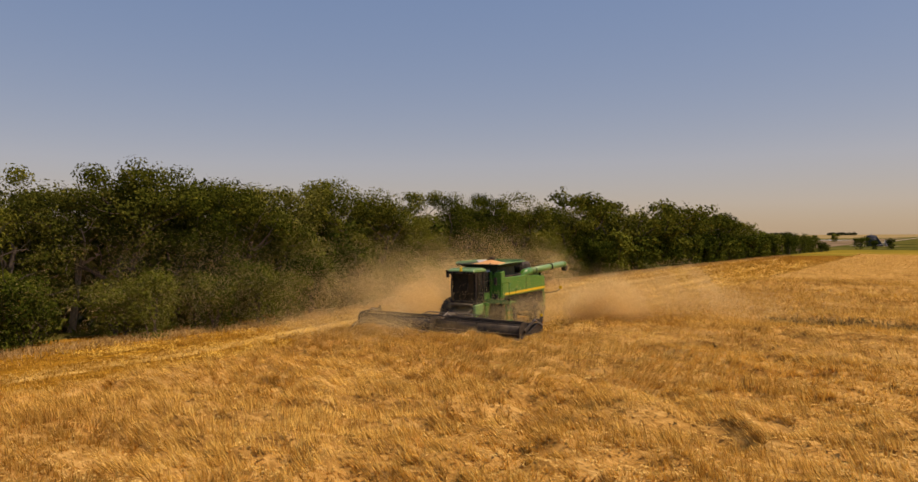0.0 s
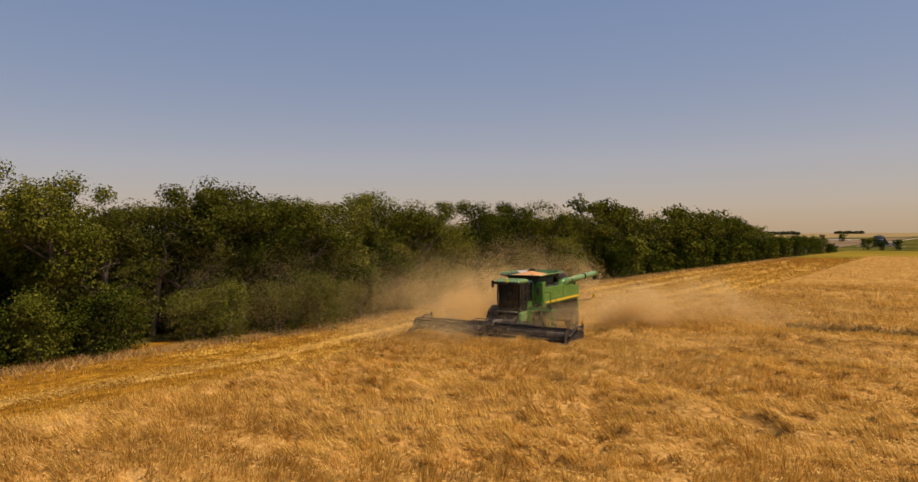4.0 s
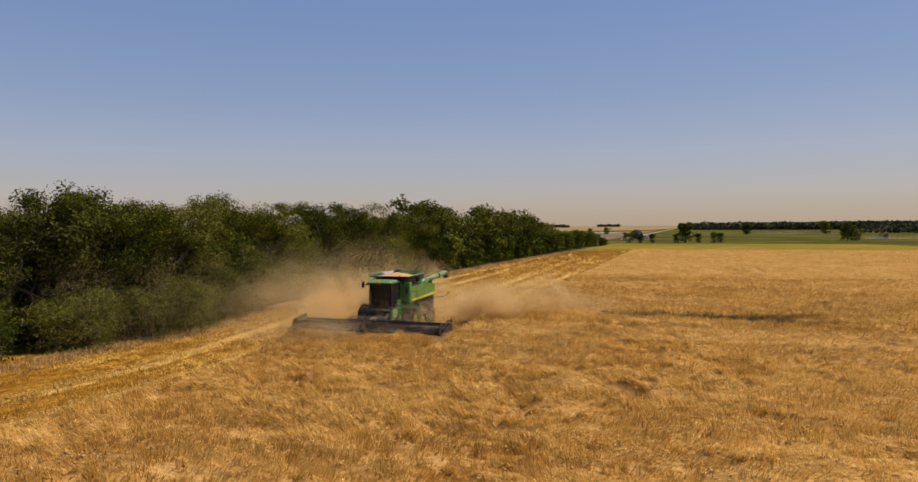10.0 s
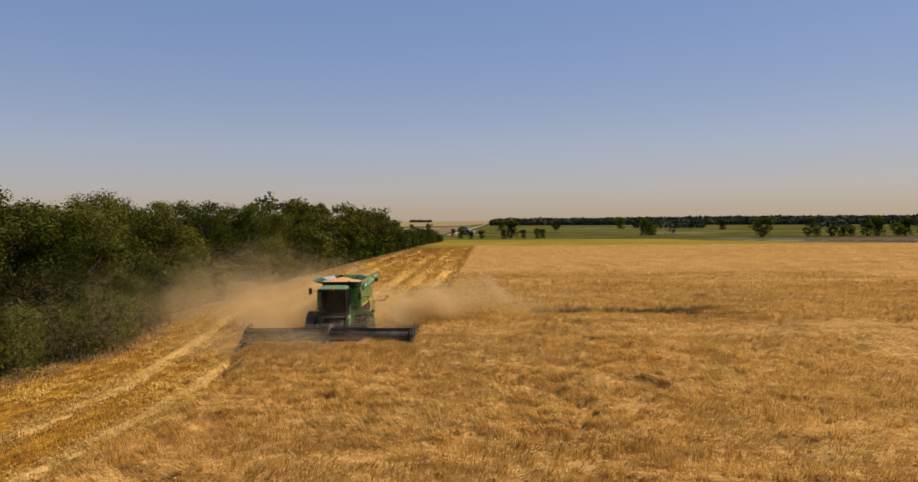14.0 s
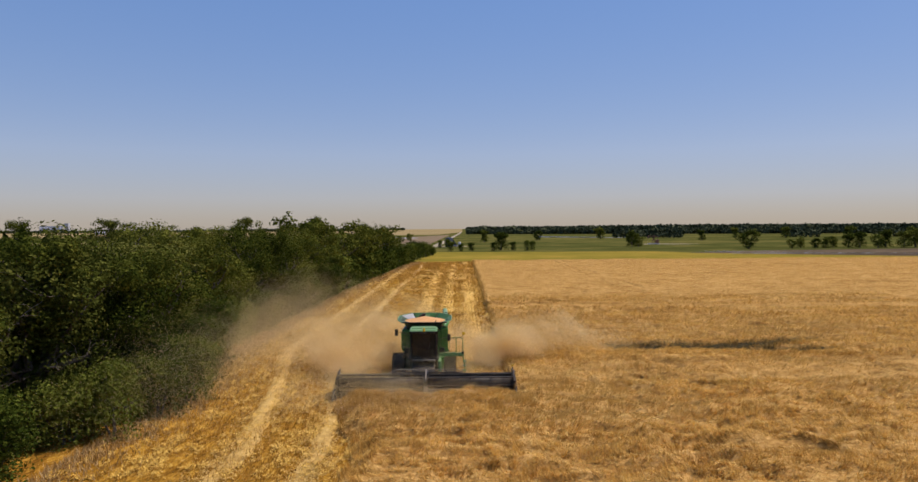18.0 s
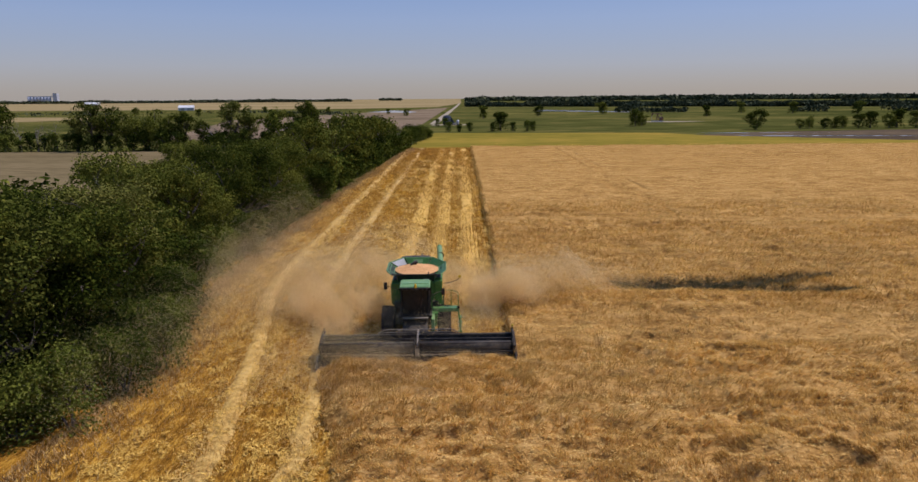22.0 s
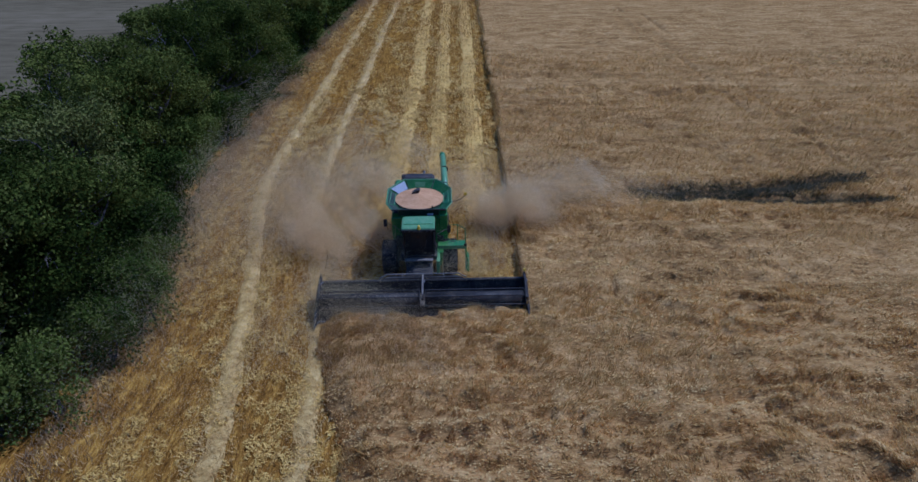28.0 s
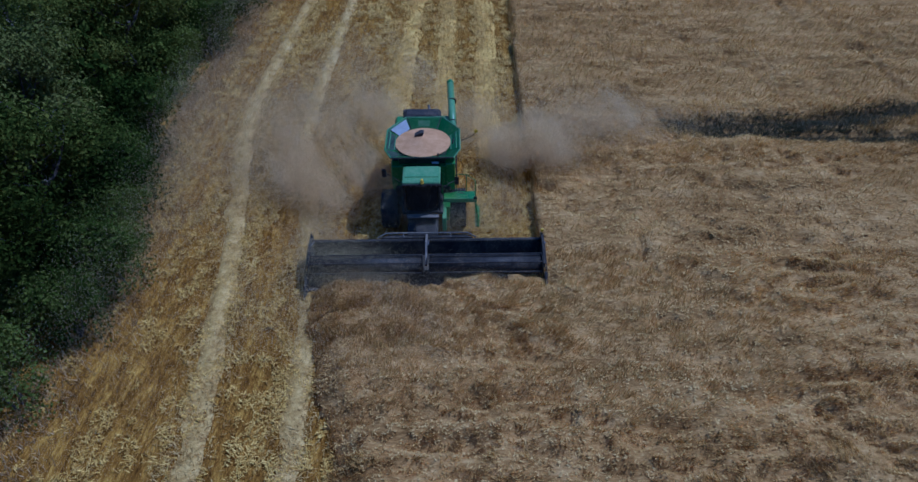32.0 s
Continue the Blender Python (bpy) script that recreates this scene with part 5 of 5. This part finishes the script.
def far_wood(name, line, depth, height, count, seed, label, size=2.2, gaps=0.0):
    """A distant belt of trees: many clumps of leaves over a line."""
    q = np.random.default_rng(seed)
    line = np.array(line, float)
    seg = np.r_[0, np.cumsum(np.hypot(*np.diff(line, axis=0).T))]
    s = q.uniform(0, seg[-1], count)
    x, y = np.interp(s, seg, line[:, 0]), np.interp(s, seg, line[:, 1]) + q.uniform(0, depth, count)
    crown = height * (0.25 + 0.85 * fbm(s / 9, y / 30, seed, 2) * (0.5 + fbm(s / 70, y * 0, seed + 1, 2)))
    z = crown * q.random(count) ** 0.6
    keep = fbm(s / 22, y / 40, seed + 5, 2) > gaps
    x, y, z = x[keep], y[keep], z[keep]
    me = flecks(np.stack([x, y, z], 1), size, seed, None, M_FAR_WOOD, name)
    tagged(new(name, me), label, "woods", kind="stuff")


far_wood("far_woods", [(10, 965), (275, 855), (480, 765), (900, 640)], 60, 8.8, 60000, 601, "dark distant belt of trees beyond the pasture", 3.2)
far_wood("far_woods", [(120, 560), (330, 540), (520, 500)], 12, 7, 8000, 602, "scattered distant trees in the pasture", 1.8, 0.55)
far_wood("far_woods", [(-1900, 2300), (-900, 2300), (-380, 2350)], 60, 10, 16000, 603, "thin dark line of trees near the horizon", 6.0)
far_wood("far_woods", [(-345, 2900), (-310, 2900), (-250, 2900)], 60, 12, 1500, 604, "clump of trees on the horizon", 5.0)
far_wood("far_woods", [(-600, 640), (-380, 560), (-200, 600), (-90, 520)], 60, 3.0, 2600, 605, "low scattered bushes in the far pasture", 1.8, 0.55)
far_wood("far_woods", [(20, 2200), (1500, 1900), (3000, 1500)], 200, 14, 40000, 606, "dark wooded horizon", 9.0)

# ---- far things ----


def storage_tank(x, y):
    t = thing("storage_tank", "dark blue steel oil storage tank on gravel", "tank", at=pose(x, y, 0.07))
    part("shell", rod((0, 0, 0), (0, 0, 4.6), 2.0, None, 32), M_TANK, t, "", True)
    part("tank_roof", rod((0, 0, 4.6), (0, 0, 5.0), 2.02, 0.3, 32), M_TANK, t)
    part("vent", rod((0, 0, 5.0), (0, 0, 5.5), 0.12, None, 10), M_GREY_STEEL, t)
    for z in (1.5, 3.1):
        part("band", rod((0, 0, z), (0, 0, z + 0.08), 2.03, None, 32, None, False), M_GREY_STEEL, t)
    part("stair", slab([(2.0, 0.0), (4.6, 0.0), (2.0, 4.3)], "y", -0.5, 0.3, 0.02), M_TANK, t, "dark steel stair")
    part("pipework", pipe([(2.0, -1.5, 0.6), (4.5, -1.5, 0.6), (5.2, -1.5, 1.8), (6.0, -1.5, 0.4)], 0.18, 8), M_GREY_STEEL, t, "grey pipework")
    part("treater", rod((5.6, 0, 0), (5.6, 0, 2.4), 0.7, None, 18), M_GREY_STEEL, t, "small grey treater vessel", True)


def pump_jack(x, y):
    t = thing("pump_jack", "rust-brown oil pump jack on a gravel pad", "pump jack", at=pose(x, y, 0.07, 0, 0, 15))
    part("base", box(-3.2, 3.4, -0.7, 0.7, 0, 0.5, 0.03), M_CONCRETE, t)
    for s in (-0.6, 0.6):
        part("post", pipe([(-0.9, s, 0.5), (0, s * 0.25, 4.0)], 0.14, 6), M_RUST, t)
        part("post", pipe([(0.9, s, 0.5), (0, s * 0.25, 4.0)], 0.14, 6), M_RUST, t)
    part("walking_beam", slab([(-3.0, 4.35), (-3.0, 4.6), (0, 4.6), (2.9, 4.2), (2.9, 3.9), (0, 4.05)], "y", -0.2, 0.2, 0.03), M_RUST, t)
    part("horse_head", slab([(-3.0, 4.9), (-3.6, 4.7), (-3.85, 4.0), (-3.6, 3.2), (-3.0, 3.6)], "y", -0.25, 0.25, 0.03), M_RUST, t)
    part("polished_rod", rod((-3.8, 0, 0.2), (-3.8, 0, 3.8), 0.05, None, 6), M_STEEL, t)
    part("counterweight", slab([(1.6, 0.9), (1.6, 2.3), (2.5, 2.7), (3.2, 2.0), (3.0, 0.9)], "y", -0.8, 0.8, 0.05), M_RUST, t)
    part("pitman", rod((2.6, 0.5, 1.8), (2.7, 0.25, 4.0), 0.09, None, 6), M_RUST, t)
    part("gearbox", box(1.5, 2.8, -0.5, 0.5, 0.5, 1.5, 0.05), M_RUST, t)


def barn(x, y, length, width, height, turn, label):
    t = thing("barn", label, "barn", at=pose(x, y, 0, 0, 0, turn))
    part("wall", box(-length / 2, length / 2, -width / 2, width / 2, 0, height, 0.05), M_WHITE, t)
    part("roof", slab([(-width / 2 - 0.6, height), (0, height + width * 0.3), (width / 2 + 0.6, height)], "x", -length / 2 - 0.5, length / 2 + 0.5, 0.02), M_WHITE, t, "pale metal gable roof")
    for k in (-0.3, 0.1, 0.35):
        part("door", box(k * length, k * length + 4, -width / 2 - 0.1, -width / 2, 0, height * 0.75, 0.02), M_GREY_STEEL, t)


def elevator(x, y):
    t = thing("grain_elevator", "hazy grey concrete grain elevator on the horizon", "grain elevator", at=pose(x, y, 0))
    for i in range(7):
        part("silo", rod((i * 15, 0, 0), (i * 15, 0, 25), 7.4, None, 16), M_CONCRETE, t, "", True)
    part("headhouse", box(112, 130, -9, 9, 0, 42, 0.3), M_CONCRETE, t)
    part("gallery", box(-5, 112, -4, 4, 25, 29, 0.2), M_CONCRETE, t)


storage_tank(-4.5, 320)
pump_jack(111.5, 343)
barn(-335, 810, 17, 9, 3.6, 8, "white farm shed with a pale metal roof")
barn(-820, 1500, 30, 12, 4, 0, "long white far farm building")
barn(-1500, 1700, 60, 16, 5, 0, "long white far farm building")
elevator(-1930, 3050)


# ---- ditch weeds and dust ----
def ditch_weeds():
    q = np.random.default_rng(81)
    n = 170000
    x, y = q.uniform(12, 34, n), q.uniform(6.5, 17.5, n)
    d = ditch(x, y)
    keep = d > q.uniform(0.02, 0.6, n)
    x, y = x[keep], y[keep]
    m = len(x)
    ob = new("ditch_weeds", stalks(np.stack([x, y, canopy(x, y) - 0.06], 1), q.normal(0, 0.5, (m, 2)), q.uniform(0.12, 0.42, m), q.uniform(0.03, 0.06, m), M_WEED, "ditch_weeds", 9))
    tagged(ob, "dark green weeds in a hollow of the crop", "weeds", kind="stuff")


ditch_weeds()


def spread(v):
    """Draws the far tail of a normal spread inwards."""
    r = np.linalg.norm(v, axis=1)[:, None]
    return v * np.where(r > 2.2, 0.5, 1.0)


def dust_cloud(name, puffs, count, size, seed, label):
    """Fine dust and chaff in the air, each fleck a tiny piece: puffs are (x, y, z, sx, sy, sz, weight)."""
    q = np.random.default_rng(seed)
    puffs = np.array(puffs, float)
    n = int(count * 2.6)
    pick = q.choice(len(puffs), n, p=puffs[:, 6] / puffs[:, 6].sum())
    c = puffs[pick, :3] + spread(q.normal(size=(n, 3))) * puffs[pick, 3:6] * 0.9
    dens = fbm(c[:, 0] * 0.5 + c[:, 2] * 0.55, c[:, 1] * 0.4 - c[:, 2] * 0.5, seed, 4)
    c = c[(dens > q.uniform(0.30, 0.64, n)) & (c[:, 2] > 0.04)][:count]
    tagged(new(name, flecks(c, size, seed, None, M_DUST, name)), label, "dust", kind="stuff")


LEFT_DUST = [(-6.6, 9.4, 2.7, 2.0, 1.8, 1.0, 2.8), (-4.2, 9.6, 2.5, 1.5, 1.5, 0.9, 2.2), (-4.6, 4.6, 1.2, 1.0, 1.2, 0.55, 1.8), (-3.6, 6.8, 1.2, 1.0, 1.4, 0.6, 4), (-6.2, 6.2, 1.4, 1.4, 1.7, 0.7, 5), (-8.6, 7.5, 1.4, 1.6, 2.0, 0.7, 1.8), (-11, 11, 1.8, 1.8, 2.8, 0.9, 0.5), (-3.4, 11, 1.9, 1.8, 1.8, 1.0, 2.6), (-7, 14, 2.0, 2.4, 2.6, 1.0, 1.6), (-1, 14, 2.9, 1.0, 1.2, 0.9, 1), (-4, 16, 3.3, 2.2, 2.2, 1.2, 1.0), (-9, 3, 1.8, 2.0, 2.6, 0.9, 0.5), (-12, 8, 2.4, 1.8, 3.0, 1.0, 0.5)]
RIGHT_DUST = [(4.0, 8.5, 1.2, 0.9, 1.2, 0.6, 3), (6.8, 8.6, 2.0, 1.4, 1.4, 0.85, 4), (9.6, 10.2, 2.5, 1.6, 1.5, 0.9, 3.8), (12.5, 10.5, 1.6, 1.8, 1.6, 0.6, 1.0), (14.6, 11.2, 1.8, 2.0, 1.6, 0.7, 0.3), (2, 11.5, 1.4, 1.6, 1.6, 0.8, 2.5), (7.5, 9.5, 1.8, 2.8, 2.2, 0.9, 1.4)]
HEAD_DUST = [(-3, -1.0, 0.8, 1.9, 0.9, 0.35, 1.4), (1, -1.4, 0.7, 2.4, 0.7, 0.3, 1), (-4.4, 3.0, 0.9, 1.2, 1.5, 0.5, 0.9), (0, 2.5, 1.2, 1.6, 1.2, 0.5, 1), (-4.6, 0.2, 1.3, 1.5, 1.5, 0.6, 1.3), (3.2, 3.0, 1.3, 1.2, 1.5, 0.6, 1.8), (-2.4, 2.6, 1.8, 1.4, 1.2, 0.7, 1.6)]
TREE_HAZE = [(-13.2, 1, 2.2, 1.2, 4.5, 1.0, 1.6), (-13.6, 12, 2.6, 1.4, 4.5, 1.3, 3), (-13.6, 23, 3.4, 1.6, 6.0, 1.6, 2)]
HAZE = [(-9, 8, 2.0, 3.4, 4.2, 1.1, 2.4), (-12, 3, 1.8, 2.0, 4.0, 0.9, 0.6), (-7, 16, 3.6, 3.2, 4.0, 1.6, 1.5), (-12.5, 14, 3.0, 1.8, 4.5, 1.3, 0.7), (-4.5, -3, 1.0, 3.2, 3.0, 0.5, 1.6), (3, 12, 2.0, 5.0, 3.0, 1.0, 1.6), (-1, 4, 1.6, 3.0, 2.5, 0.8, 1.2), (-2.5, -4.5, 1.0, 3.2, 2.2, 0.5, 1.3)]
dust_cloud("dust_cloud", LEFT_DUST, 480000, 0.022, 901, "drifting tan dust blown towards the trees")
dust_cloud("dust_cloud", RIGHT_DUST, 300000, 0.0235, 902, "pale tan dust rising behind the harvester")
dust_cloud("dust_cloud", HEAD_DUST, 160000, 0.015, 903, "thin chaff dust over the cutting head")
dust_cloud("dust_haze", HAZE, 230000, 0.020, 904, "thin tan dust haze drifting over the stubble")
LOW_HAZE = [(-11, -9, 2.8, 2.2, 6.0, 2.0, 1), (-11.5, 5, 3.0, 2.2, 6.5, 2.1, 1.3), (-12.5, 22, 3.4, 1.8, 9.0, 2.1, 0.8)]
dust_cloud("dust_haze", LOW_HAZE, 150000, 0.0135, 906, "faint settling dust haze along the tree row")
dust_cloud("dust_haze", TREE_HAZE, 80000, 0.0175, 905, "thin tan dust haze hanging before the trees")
